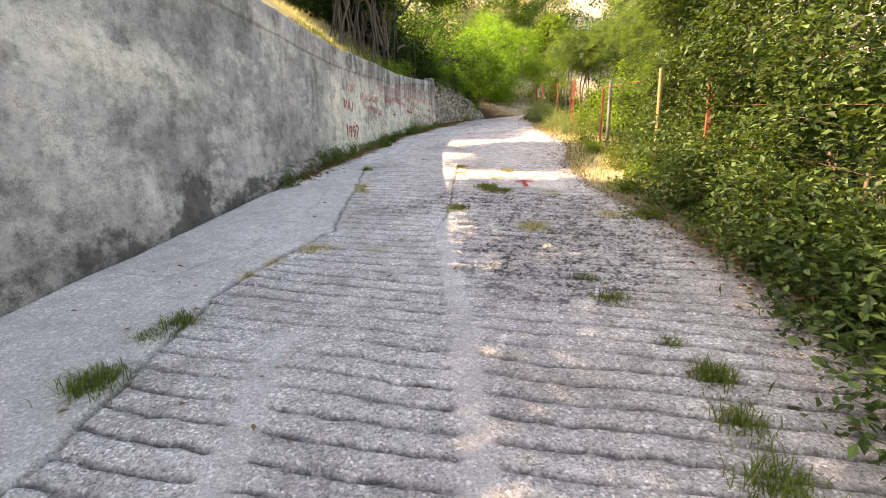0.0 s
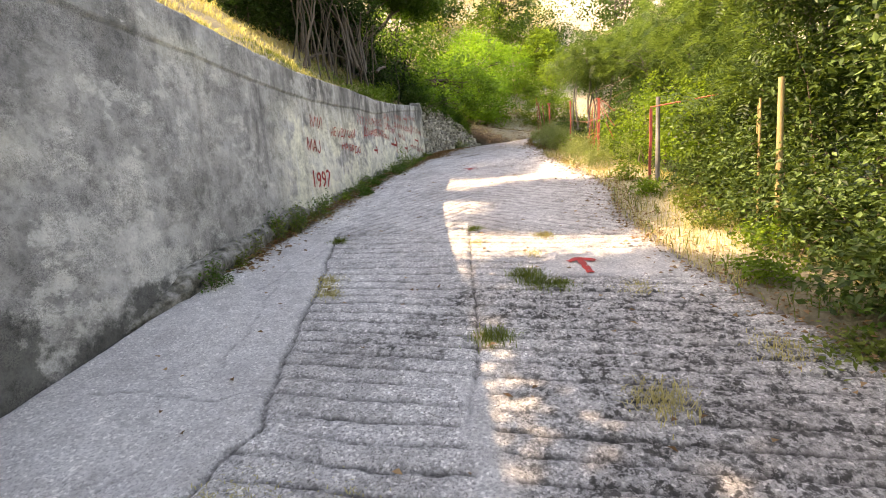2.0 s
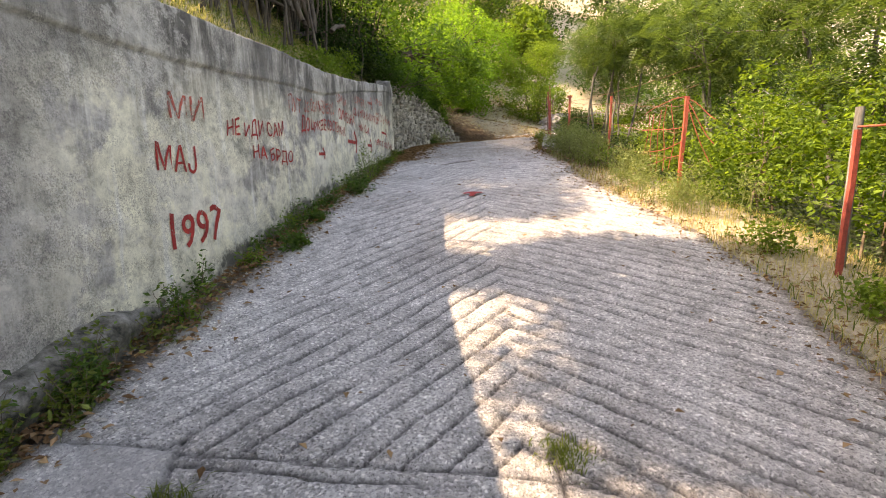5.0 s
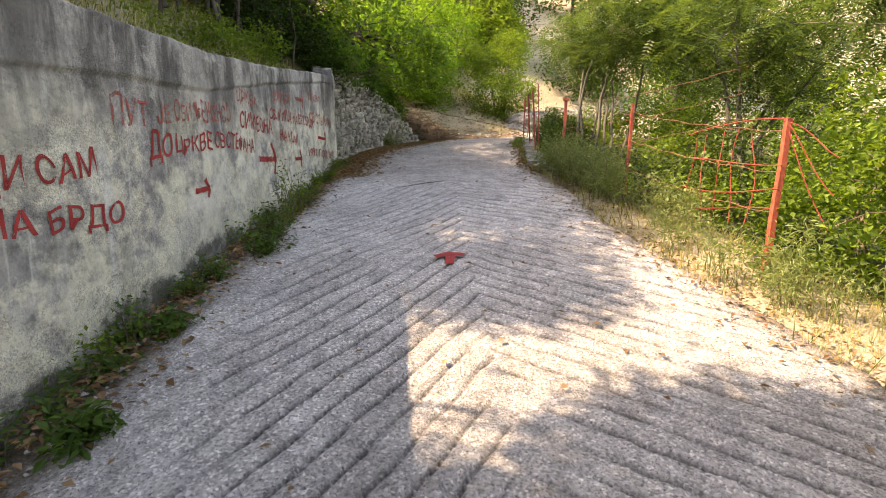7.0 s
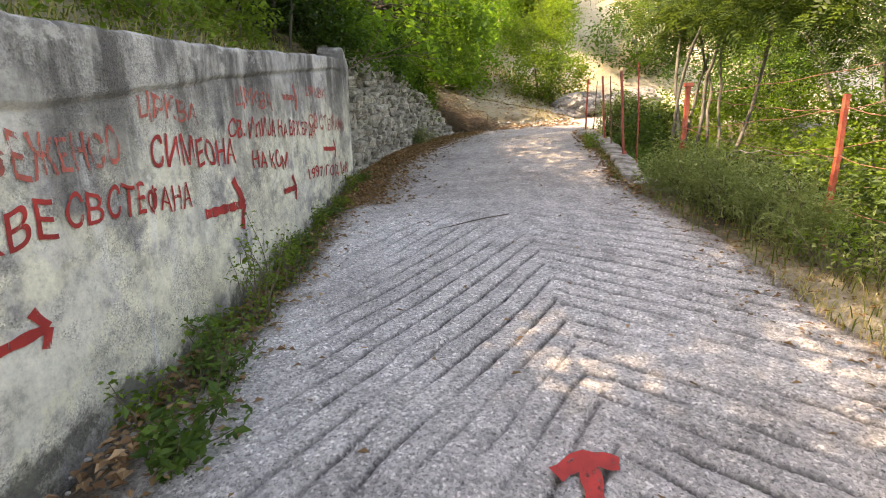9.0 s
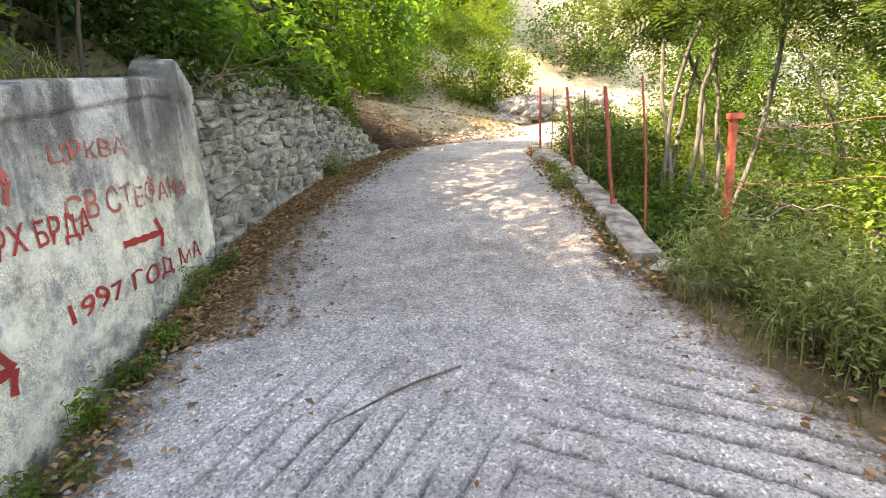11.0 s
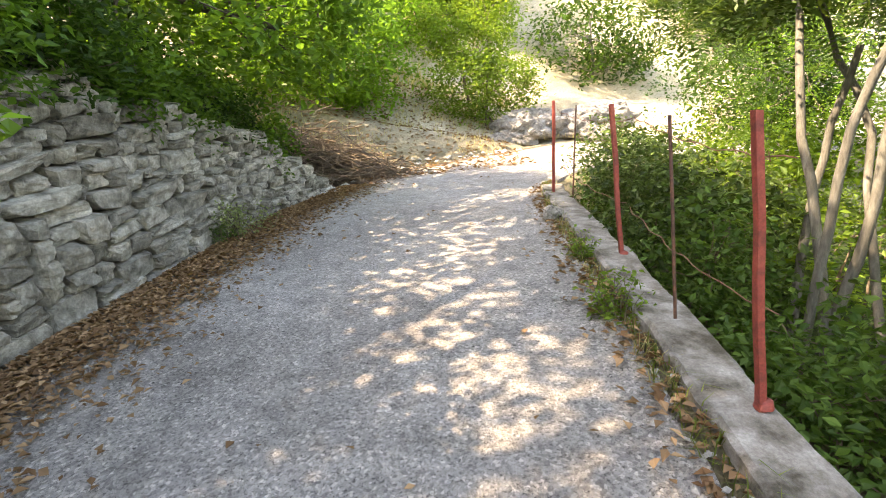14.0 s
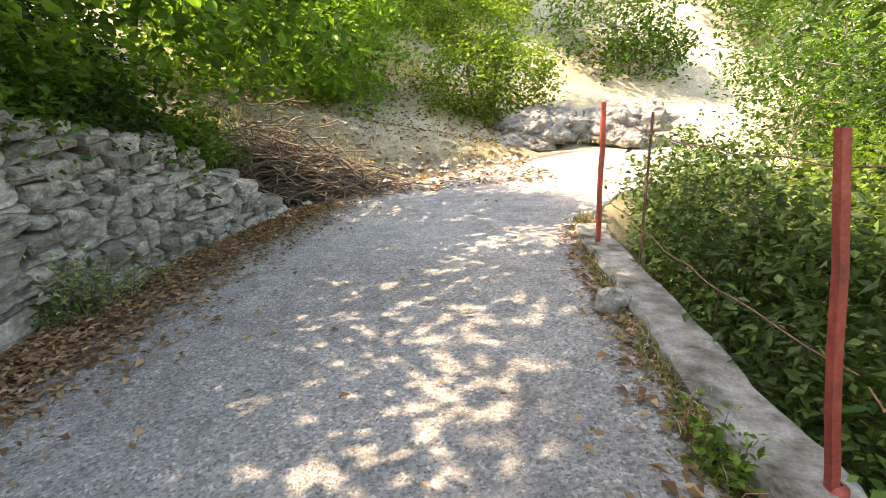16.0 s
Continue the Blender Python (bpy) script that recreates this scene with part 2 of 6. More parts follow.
def make_wall_mat():
    m, nt, b = node_mat("weathered_render")
    co = coords(nt)
    n1 = tex(nt, "ShaderNodeTexNoise", 1.1, co, Detail=10.0, Roughness=0.72)
    col = ramp(nt, n1.outputs[0], [(0.3, (0.13, 0.125, 0.115)), (0.42, (0.27, 0.26, 0.24)), (0.55, (0.38, 0.365, 0.335)), (0.68, (0.52, 0.50, 0.45))])
    # pale lime bloom over the written end of the wall, grey elsewhere
    pale = nt.nodes.new("ShaderNodeAttribute")
    pale.attribute_name = "pale"
    n2 = tex(nt, "ShaderNodeTexNoise", 1.7, co, Detail=10.0, Roughness=0.68)
    pm = nt.nodes.new("ShaderNodeMath")
    pm.operation = "MULTIPLY"
    nt.links.new(pale.outputs["Fac"], pm.inputs[0])
    nt.links.new(ramp(nt, n2.outputs[0], [(0.41, grey(0.0)), (0.48, grey(1.0))]), pm.inputs[1])
    col = mixc(nt, pm.outputs[0], col, (0.66, 0.635, 0.50))
    # dark runs down from the coping
    cs = coords(nt, (2.2, 3.4, 0.75))
    st = tex(nt, "ShaderNodeTexNoise", 1.0, cs, Detail=7.0, Roughness=0.7)
    run = nt.nodes.new("ShaderNodeAttribute")
    run.attribute_name = "runs"
    rm = nt.nodes.new("ShaderNodeMath")
    rm.operation = "MULTIPLY"
    nt.links.new(run.outputs["Fac"], rm.inputs[0])
    nt.links.new(ramp(nt, st.outputs[0], [(0.43, grey(0.0)), (0.56, grey(0.92))]), rm.inputs[1])
    col = mixc(nt, rm.outputs[0], col, (0.085, 0.08, 0.07))
    # white lime runs
    cw = coords(nt, (2.0, 9.0, 0.7))
    sw = tex(nt, "ShaderNodeTexNoise", 1.3, cw, Detail=4.0, Roughness=0.6)
    wm = nt.nodes.new("ShaderNodeMath")
    wm.operation = "MULTIPLY"
    nt.links.new(pale.outputs["Fac"], wm.inputs[0])
    nt.links.new(ramp(nt, sw.outputs[0], [(0.57, grey(0.0)), (0.68, grey(0.75))]), wm.inputs[1])
    col = mixc(nt, wm.outputs[0], col, (0.66, 0.655, 0.6))
    # flaked skim coat and blotches with hard edges
    n4 = tex(nt, "ShaderNodeTexNoise", 1.25, coords(nt, (1.0, 0.8, 1.25)), Detail=12.0, Roughness=0.74)
    col = mixc(nt, ramp(nt, n4.outputs[0], [(0.545, grey(0.0)), (0.575, grey(0.55))]), col, (0.56, 0.545, 0.49))
    col = mixc(nt, ramp(nt, n4.outputs[0], [(0.40, grey(0.5)), (0.45, grey(0.0))]), col, (0.15, 0.145, 0.13))
    damp = nt.nodes.new("ShaderNodeAttribute")
    damp.attribute_name = "damp"
    n5 = tex(nt, "ShaderNodeTexNoise", 3.4, co, Detail=10.0, Roughness=0.75)
    dm = nt.nodes.new("ShaderNodeMath")
    dm.operation = "ADD"
    nt.links.new(damp.outputs["Fac"], dm.inputs[0])
    nt.links.new(n5.outputs[0], dm.inputs[1])
    col = mixc(nt, ramp(nt, dm.outputs[0], [(0.82, grey(0.0)), (0.95, grey(0.85))]), col, (0.055, 0.055, 0.045))
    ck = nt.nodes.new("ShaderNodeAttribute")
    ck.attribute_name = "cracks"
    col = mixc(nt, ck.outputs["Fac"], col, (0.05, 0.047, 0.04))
    # fallen render showing pebbles
    peb = tex(nt, "ShaderNodeTexVoronoi", 130.0, co, Randomness=1.0)
    sp = nt.nodes.new("ShaderNodeSeparateColor")
    nt.links.new(peb.outputs["Color"], sp.inputs[0])
    n3 = tex(nt, "ShaderNodeTexNoise", 1.7, coords(nt, (1.3, 1.1, 1.5)), Detail=9.0, Roughness=0.75)
    bare = ramp(nt, n3.outputs[0], [(0.46, grey(0.0)), (0.52, grey(1.0))])
    col = mixc(nt, bare, col, mixc(nt, 1.0, col, ramp(nt, sp.outputs[0], [(0, grey(0.62)), (0.5, grey(0.97)), (1, grey(1.15))]), "MULTIPLY"))
    blot = tex(nt, "ShaderNodeTexNoise", 7.0, co, Detail=9.0, Roughness=0.78)
    col = mixc(nt, 1.0, col, ramp(nt, blot.outputs[0], [(0.36, grey(0.6)), (0.48, grey(0.98)), (0.64, grey(1.25))]), "MULTIPLY")
    fine = tex(nt, "ShaderNodeTexNoise", 55.0, co, Detail=6.0, Roughness=0.75)
    col = mixc(nt, 1.0, col, ramp(nt, fine.outputs[0], [(0.32, grey(0.8)), (0.46, grey(1.0)), (0.7, grey(1.1))]), "MULTIPLY")
    nt.links.new(col, b.inputs["Base Color"])
    b.inputs["Roughness"].default_value = 0.9
    hh = mixc(nt, 0.6, fine.outputs[0], mixc(nt, bare, grey(0.6), peb.outputs["Distance"]))
    bump(nt, b, hh, 0.75, 0.014)
    return m


def make_paint(name, col, cover):
    """Brushed red paint, worn through in places."""
    m, nt, b = node_mat(name)
    co = coords(nt)
    n = tex(nt, "ShaderNodeTexNoise", 26.0, coords(nt, (1, 1, 0.4)), Detail=6.0, Roughness=0.75)
    n2 = tex(nt, "ShaderNodeTexNoise", 7.0, co, Detail=4.0)
    nt.links.new(ramp(nt, n2.outputs[0], [(0.3, tuple(c * 0.65 for c in col)), (0.7, tuple(min(1, c * 1.35) for c in col))]), b.inputs["Base Color"])
    nt.links.new(ramp(nt, n.outputs[0], [(cover - 0.06, grey(0.0)), (cover + 0.06, grey(1.0))]), b.inputs["Alpha"])
    b.inputs["Roughness"].default_value = 0.75
    bump(nt, b, n.outputs[0], 0.4, 0.004)
    return m


MAT_ROAD = make_road_mat()
MAT_WALL = make_wall_mat()
MAT_PAINT = make_paint("red_paint", (0.36, 0.026, 0.02), 0.38)
MAT_PAINT_OLD = make_paint("faded_red_paint", (0.42, 0.09, 0.06), 0.46)
MAT_STONE = mottled("lichen_limestone", [(0.34, (0.09, 0.085, 0.068)), (0.43, (0.22, 0.21, 0.178)), (0.55, (0.38, 0.365, 0.32)), (0.68, (0.58, 0.56, 0.50))], 7.0, 0.9, 38.0, 1.0, 0.03, randomise=True)
MAT_ROCK = mottled("pale_rock", [(0.3, (0.16, 0.15, 0.13)), (0.45, (0.36, 0.345, 0.31)), (0.7, (0.55, 0.53, 0.49))], 6.0, 0.9, 30.0, 0.8, 0.03)
MAT_OUTCROP = mottled("weathered_limestone", [(0.34, (0.09, 0.085, 0.075)), (0.46, (0.22, 0.21, 0.195)), (0.6, (0.34, 0.33, 0.31)), (0.72, (0.48, 0.46, 0.43))], 5.0, 0.95, 22.0, 1.0, 0.06)
MAT_KERB = mottled("old_concrete", [(0.34, (0.07, 0.06, 0.04)), (0.45, (0.17, 0.152, 0.125)), (0.56, (0.27, 0.25, 0.22)), (0.7, (0.40, 0.38, 0.345))], 7.0, 0.9, 80.0, 0.7, 0.012)
MAT_SOIL = mottled("bank_soil", [(0.25, (0.05, 0.042, 0.028)), (0.42, (0.10, 0.088, 0.05)), (0.58, (0.18, 0.155, 0.085)), (0.8, (0.33, 0.28, 0.16))], 1.6, 0.95, 34.0, 0.9, 0.05)
_nt = MAT_SOIL.node_tree
_base = _nt.nodes["Principled BSDF"].inputs["Base Color"]
_from = _base.links[0].from_socket
_dry = _nt.nodes.new("ShaderNodeAttribute")
_dry.attribute_name = "dry"
_straw = ramp(_nt, tex(_nt, "ShaderNodeTexNoise", 22.0, coords(_nt), Detail=8.0, Roughness=0.75).outputs[0], [(0.3, (0.24, 0.19, 0.115)), (0.5, (0.5, 0.44, 0.32)), (0.7, (0.68, 0.62, 0.51))])
_grown = _nt.nodes.new("ShaderNodeAttribute")
_grown.attribute_name = "grown"
_moss = ramp(_nt, tex(_nt, "ShaderNodeTexNoise", 3.0, coords(_nt), Detail=10.0, Roughness=0.75).outputs[0], [(0.35, (0.012, 0.02, 0.007)), (0.55, (0.045, 0.07, 0.02)), (0.7, (0.10, 0.12, 0.04))])
_nt.links.new(mixc(_nt, _grown.outputs["Fac"], mixc(_nt, _dry.outputs["Fac"], _from, _straw), _moss), _base)
MAT_FOOT = mottled("mossy_rubble_concrete", [(0.34, (0.03, 0.03, 0.022)), (0.46, (0.13, 0.125, 0.10)), (0.58, (0.27, 0.26, 0.23)), (0.72, (0.42, 0.40, 0.36))], 9.0, 0.95, 60.0, 1.0, 0.02)
MAT_DEEP = mottled("shaded_earth", [(0.3, (0.02, 0.017, 0.012)), (0.7, (0.07, 0.06, 0.045))], 6.0, 0.95, 40.0, 0.8, 0.02)
MAT_RUST = mottled("rusty_red_paint", [(0.3, (0.16, 0.035, 0.025)), (0.5, (0.30, 0.05, 0.035)), (0.7, (0.36, 0.085, 0.05))], 14.0, 0.6, 90.0, 0.4, 0.003)
MAT_ORANGE = mottled("sunned_red_paint", [(0.3, (0.22, 0.045, 0.028)), (0.5, (0.40, 0.08, 0.045)), (0.75, (0.48, 0.14, 0.075))], 12.0, 0.6, 90.0, 0.4, 0.003)
MAT_DARKIRON = mottled("rusted_iron", [(0.3, (0.05, 0.025, 0.02)), (0.5, (0.11, 0.05, 0.035)), (0.75, (0.22, 0.09, 0.05))], 20.0, 0.7, 90.0, 0.5, 0.003)
MAT_WIRE = mottled("rusted_wire", [(0.3, (0.13, 0.055, 0.035)), (0.7, (0.30, 0.14, 0.085))], 20.0, 0.7, 90.0, 0.3, 0.002)
MAT_STAKE = mottled("dry_stake_wood", [(0.3, (0.20, 0.14, 0.055)), (0.7, (0.36, 0.27, 0.11))], 9.0, 0.8, 60.0, 0.5, 0.004, stretch=(3, 3, 0.4))
MAT_GREYWOOD = mottled("weathered_wood", [(0.3, (0.09, 0.085, 0.075)), (0.7, (0.24, 0.225, 0.205))], 9.0, 0.85, 60.0, 0.6, 0.005, stretch=(3, 3, 0.3))
MAT_BARK = mottled("grey_bark", [(0.3, (0.06, 0.055, 0.045)), (0.55, (0.13, 0.125, 0.105)), (0.8, (0.24, 0.23, 0.20))], 7.0, 0.9, 40.0, 0.8, 0.012, stretch=(2, 2, 0.5))
MAT_BARK_DARK = mottled("dark_bark", [(0.3, (0.035, 0.028, 0.022)), (0.55, (0.075, 0.06, 0.045)), (0.8, (0.14, 0.115, 0.085))], 7.0, 0.9, 40.0, 0.8, 0.012, stretch=(2, 2, 0.5))
MAT_TWIG = mottled("dead_twigs", [(0.3, (0.07, 0.05, 0.035)), (0.7, (0.2, 0.155, 0.11))], 12.0, 0.9, 50.0, 0.5, 0.004)
LEAF_TREE = leaf_mat("tree_leaf", (0.01, 0.03, 0.006), (0.06, 0.13, 0.02), 0.38)
LEAF_LIME = leaf_mat("lime_leaf", (0.011, 0.036, 0.008), (0.125, 0.255, 0.038), 0.46)
# brighter copy of the tree leaf, sunlight put into its colour
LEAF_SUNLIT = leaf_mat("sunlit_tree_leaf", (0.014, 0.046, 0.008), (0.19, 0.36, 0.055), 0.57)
# darker copy of the tree leaf, the bank's shade put into its colour
LEAF_SHADED = leaf_mat("shaded_leaf", (0.006, 0.02, 0.004), (0.028, 0.07, 0.012), 0.25)
LEAF_BRAMBLE = leaf_mat("bramble_leaf", (0.008, 0.022, 0.006), (0.125, 0.20, 0.058), 0.24)
LEAF_ACACIA = leaf_mat("feathery_leaf", (0.007, 0.024, 0.007), (0.12, 0.195, 0.06), 0.4)
# pale green leaf, brightened to carry the sun on shrubs and hillside
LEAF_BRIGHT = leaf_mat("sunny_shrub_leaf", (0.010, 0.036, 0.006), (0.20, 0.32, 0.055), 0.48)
LEAF_WEED = leaf_mat("weed_leaf", (0.016, 0.05, 0.009), (0.11, 0.20, 0.042), 0.35)
LEAF_SAGE = leaf_mat("grey_green_weed", (0.075, 0.115, 0.04), (0.32, 0.38, 0.17), 0.35)
GRASS_GREEN = leaf_mat("green_grass", (0.035, 0.07, 0.01), (0.20, 0.24, 0.06), 0.35)
GRASS_DRY = leaf_mat("dry_grass", (0.24, 0.18, 0.085), (0.62, 0.53, 0.31), 0.4, 0.7)
LITTER = leaf_mat("fallen_leaf", (0.10, 0.05, 0.024), (0.42, 0.27, 0.15), 0.12, 0.85)


# ---- the lie of the land ----
ROAD_Y = [-25, -13, -10, -8, -5, -3, 0, 2, 4, 5, 6.5, 8.3, 10.3, 12, 14, 17, 22]
ROAD_Z = [-5.6, -2.97, -2.28, -1.83, -1.13, -0.70, 0, 0.40, 0.82, 1.04, 1.30, 1.50, 1.70, 1.88, 2.18, 2.7, 3.5]
LEFT_Y = [-25, -9, -6, -4, 0, 5.1, 5.3, 6.5, 8.5, 9.7, 11, 12.4, 13.2, 14.2]
LEFT_X = [-1.55, -1.72, -1.85, -1.98, -2.0, -2.05, -2.05, -1.88, -1.6, -1.42, -1.0, -0.6, 0.9, 3.2]
RIGHT_Y = [-25, -9.6, -8.4, -7.3, -6.3, -5.2, -3.8, -2.6, -1.4, 0, 1, 2, 3, 4, 5, 6.6, 8.2, 9.4, 10, 11, 12, 13, 14.2]
RIGHT_X = [4.4, 3.8, 3.4, 3.1, 2.75, 2.45, 2.35, 2.45, 2.3, 1.9, 1.66, 1.55, 1.4, 1.22, 1.33, 1.5, 1.74, 1.98, 2.2, 3.0, 4.4, 7.5, 14.0]
TOP_Y = [-25, -13, -6.5, -5.1, -3.3, -1.2, 0.1, 1.2, 2.3, 3.5, 4.4]
TOP_Z = [0.2, 0.75, 1.08, 1.14, 1.25, 1.48, 1.58, 1.73, 1.91, 2.12, 2.27]


def road_z(x, y):
    return np.interp(y, ROAD_Y, ROAD_Z) + np.interp(y, [-4, 0, 2, 5, 10, 14], [0, 0.02, 0.08, 0.10, 0.09, 0.09]) * np.clip(x, -2.5, 4)


def left_x(y):
    return np.interp(y, LEFT_Y, LEFT_X)


def right_x(y):
    return np.interp(y, RIGHT_Y, RIGHT_X)


def wall_top(y):
    return np.interp(y, TOP_Y, TOP_Z)


def land_z(x, y):
    """Height of the open ground beside and beyond the road."""
    x, y = np.asarray(x, dtype=float), np.asarray(y, dtype=float)
    lx, rx = left_x(y), right_x(y)
    base = road_z(x, y)
    d_left = np.clip(lx - 0.42 - x, 0, None)
    ret = np.interp(y, [-25, 4.4, 5.2, 7.2, 9.5, 10.6, 11.6], [0, 0, 2.35, 2.42, 2.15, 1.85, 1.7])
    ret = np.where(y < 4.4, wall_top(y) - 0.12, ret)
    on_bank = x < lx - 0.36
    bank = np.maximum(ret, np.where(y > 10.6, base, -99)) + np.interp(y, [-25, 3, 6], [0.45, 0.45, 0.1]) * np.clip(d_left - 0.1, 0, 2.4) + 0.34 * np.clip(d_left, 0, 14) + 0.12 * fbm(x, y, seed=5)
    bank = np.where(y > 11.6, base + 0.25 * np.clip(d_left, 0, 10) + 0.05 * fbm(x, y, seed=5), bank)
    d_right = np.clip(x - rx, 0, None)
    drop = np.interp(y, [-25, 1, 3.4, 4.4, 9.5, 11], [0.12, 0.16, 0.35, 0.75, 0.85, 0.55])
    right = base - drop * np.clip((d_right - np.interp(y, [0, 4], [0.9, 0.28])) / 0.7, 0, 1) - 0.10 * np.clip(d_right - 1, 0, 9) + 0.04 * fbm(x, y, seed=6) * np.clip(d_right, 0, 1)
    z = np.where(on_bank, bank, np.where(x > rx, right, base - 0.10))
    far = np.clip(y - 14.6 - 0.15 * x, 0, None)
    z = z + 0.30 * np.clip(far, 0, 3) + 0.80 * np.clip(far - 3, 0, 28) + 0.10 * fbm(x * 0.4, y * 0.4, seed=8, octaves=2) * np.clip(far, 0, 2)
    return z + 0.12 * np.clip(np.hypot(x, y) - 45, 0, 200) ** 0.9 * (y > -60)


def make_ground():
    fine = np.arange(-6.0, 9.01, 0.2)
    far = np.geomspace(0.5, 420, 26)
    ux = np.unique(np.round(np.concatenate([-6 - far, fine[(fine < -0.5) | (fine > 0.05)], [-0.40, -0.31, -0.05, 0.0], 9 + far]), 3))
    fy = np.arange(-16, 24.01, 0.2)
    uy = np.concatenate([-16 - far[::-1], fy, 24 + far])
    yy, uu = np.meshgrid(uy, ux, indexing="ij")
    shift = left_x(np.clip(yy, -25, 12.4)) * np.clip(1 - np.abs(uu) / 400, 0, 1)
    xx = uu + shift
    v = np.stack([xx, yy, land_z(xx, yy)], -1).reshape(-1, 3)
    me = mesh_from("ground", v, grid_faces(len(uy), len(ux)))
    gap = xx - right_x(yy)
    dry = np.clip(1.3 - np.abs(gap - 0.35) / 0.75, 0, 1) * np.clip((yy + 7) / 1.5, 0, 1) * np.clip((2.2 - yy) / 1.2, 0, 1)
    dry = np.maximum(dry, np.clip((yy - 13.0) / 2.0, 0, 1) * np.clip(0.75 + 0.5 * fbm(xx * 0.7, yy * 0.7, seed=9), 0, 1))
    dry = np.maximum(dry, 0.6 * np.clip((3 - yy) / 2, 0, 1) * (xx < left_x(yy) - 0.3))
    grown = np.clip((gap - 0.9) / 0.8, 0, 1) * np.clip((14.0 - yy) / 1.5, 0, 1)
    for key, arr in (("dry", dry), ("grown", grown)):
        a = me.attributes.new(key, "FLOAT", "POINT")
        a.data.foreach_set("value", arr.ravel().astype(np.float32))
    return tagged(ob_from("ground", me, MAT_SOIL), "brown hillside soil with dry grass and leaf litter", "ground", kind="structure")


ground = make_ground()


def strip_edge(y):
    """The edge between the smooth strip along the wall and the grooved slab."""
    return np.interp(y, [-25, -11.2, -9.7, -8.7, -8.1, -7.4, -6.5, -5.05, -4.6], [-0.1, -0.12, -0.42, -0.34, -0.2, -0.42, -0.62, -1.03, -1.15])


def make_road():
    ys = np.concatenate([np.arange(-24, -11.8, 0.4), np.arange(-11.8, 4.0, 0.018), np.arange(4.0, 8.0, 0.03), np.arange(8.0, 14.25, 0.06)])
    w = np.linspace(0, 1, 240)
    yy, ww = np.meshgrid(ys, w, indexing="ij")
    lx, rx = left_x(yy) + 0.02, right_x(yy)
    xx = lx + (rx - lx) * ww
    rag = 0.05 * fbm(yy * 2.5, yy * 0, seed=31)
    xx = xx + np.where(ww > 0.9, rag * (ww - 0.9) * 10, 0)
    z = road_z(xx, yy)
    wob = 0.035 * fbm(xx * 1.3, yy * 1.3, seed=11) + 0.012 * fbm(xx * 9, yy * 9, seed=12)
    mask = np.clip(0.85 + 0.9 * fbm(xx * 1.6, yy * 2.4, seed=13), 0.12, 1)
    strip = np.clip((strip_edge(yy) + 0.02 * fbm(yy * 8, xx * 0, seed=14) - xx) / 0.03, 0, 1) * (yy < -4.68)
    # straight rills below the cross joint, herring-bone above it
    pitch_a = 0.152
    ph_a = ((yy + wob + 0.03 * xx) / pitch_a) % 1.0
    cx = np.interp(yy, [-4, 0, 3], [0.35, 0.12, 0.05])
    tl = (yy + wob * 1.2 - 1.45 * (xx - cx)) / 1.76
    tr = (yy + wob * 1.2 + 0.62 * (xx - cx)) / 1.18
    ph_c = np.where(xx < cx, (tl / 0.145) % 1.0, (tr / 0.15) % 1.0)
    low = yy < -4.68 + 0.03 * fbm(xx * 3, yy * 0, seed=3) - 0.10 * np.clip(xx - 0.3, 0, 3)
    ph = np.where(low, ph_a, ph_c)
    rill = np.exp(-(((ph - 0.5) * np.where(low, 0.152, 0.15)) / np.where(low, 0.0115, 0.0115)) ** 2)
    fade = np.where(low, 1.0, np.clip((3.4 - yy) / 0.8, 0, 1) * np.clip((xx + 1.55) / 0.5, 0, 1))
    patch = np.clip((0.035 - np.maximum(np.abs(xx - 1.88 - 0.12 * (yy + 5.7)) - 0.56, np.abs(yy + 5.71 + 0.03 * xx - 0.05) - 0.33) - 0.03 * fbm(xx * 4, yy * 4, seed=15)) / 0.03, 0, 1)
    s1 = np.clip(1 - np.abs(xx - np.interp(yy, [-11.2, -10, -8.1, -7.5], [1.74, 1.48, 0.93, 0.8]) - 0.03 * fbm(yy * 6, xx * 0, seed=16)) / 0.10, 0, 1) * (yy < -7.6)
    s2 = np.clip(1 - np.abs(xx - np.interp(yy, [-11.3, -10.1], [0.72, 0.36]) - 0.03 * fbm(yy * 6, xx * 0, seed=17)) / 0.11, 0, 1) * (yy < -10.1)
    flat = np.clip(np.maximum.reduce([strip, patch, np.clip(2.5 * s1, 0, 1), np.clip(2.5 * s2, 0, 1)]), 0, 1)
    depth = 0.030 * rill * mask * fade * (1 - flat)
    z = z - depth
    z = z + 0.012 * strip + 0.014 * patch + 0.004 * np.clip(2.5 * np.maximum(s1, s2), 0, 1)
    # cross joint and cracks
    joint = np.exp(-((yy + 4.69 + 0.02 * fbm(xx * 4, yy * 0, seed=18) + 0.10 * np.clip(xx - 0.3, 0, 3)) / 0.012) ** 2)
    mid = np.exp(-((xx - np.interp(yy, [-7.5, -6.4, -5.7, -4.6], [0.85, 0.72, 0.6, 0.47]) - 0.015 * fbm(yy * 7, xx * 0, seed=19)) / 0.011) ** 2) * (yy < -4.5) * (yy > -8)
    edge = np.exp(-((xx - strip_edge(yy) - 0.02 * fbm(yy * 8, xx * 0, seed=14) + 0.0) / 0.014) ** 2) * (yy < -4.6)
    crack = np.zeros_like(z)
    for c0, slope, a0, a1, sd in ((-1.05, 0.35, -9.6, -8.4, 81), (-0.75, -0.25, -7.6, -6.3, 82), (-1.2, 0.15, -6.4, -5.2, 83)):
        line = c0 + slope * (yy - a0) + 0.05 * fbm(yy * 5, xx * 0, seed=sd)
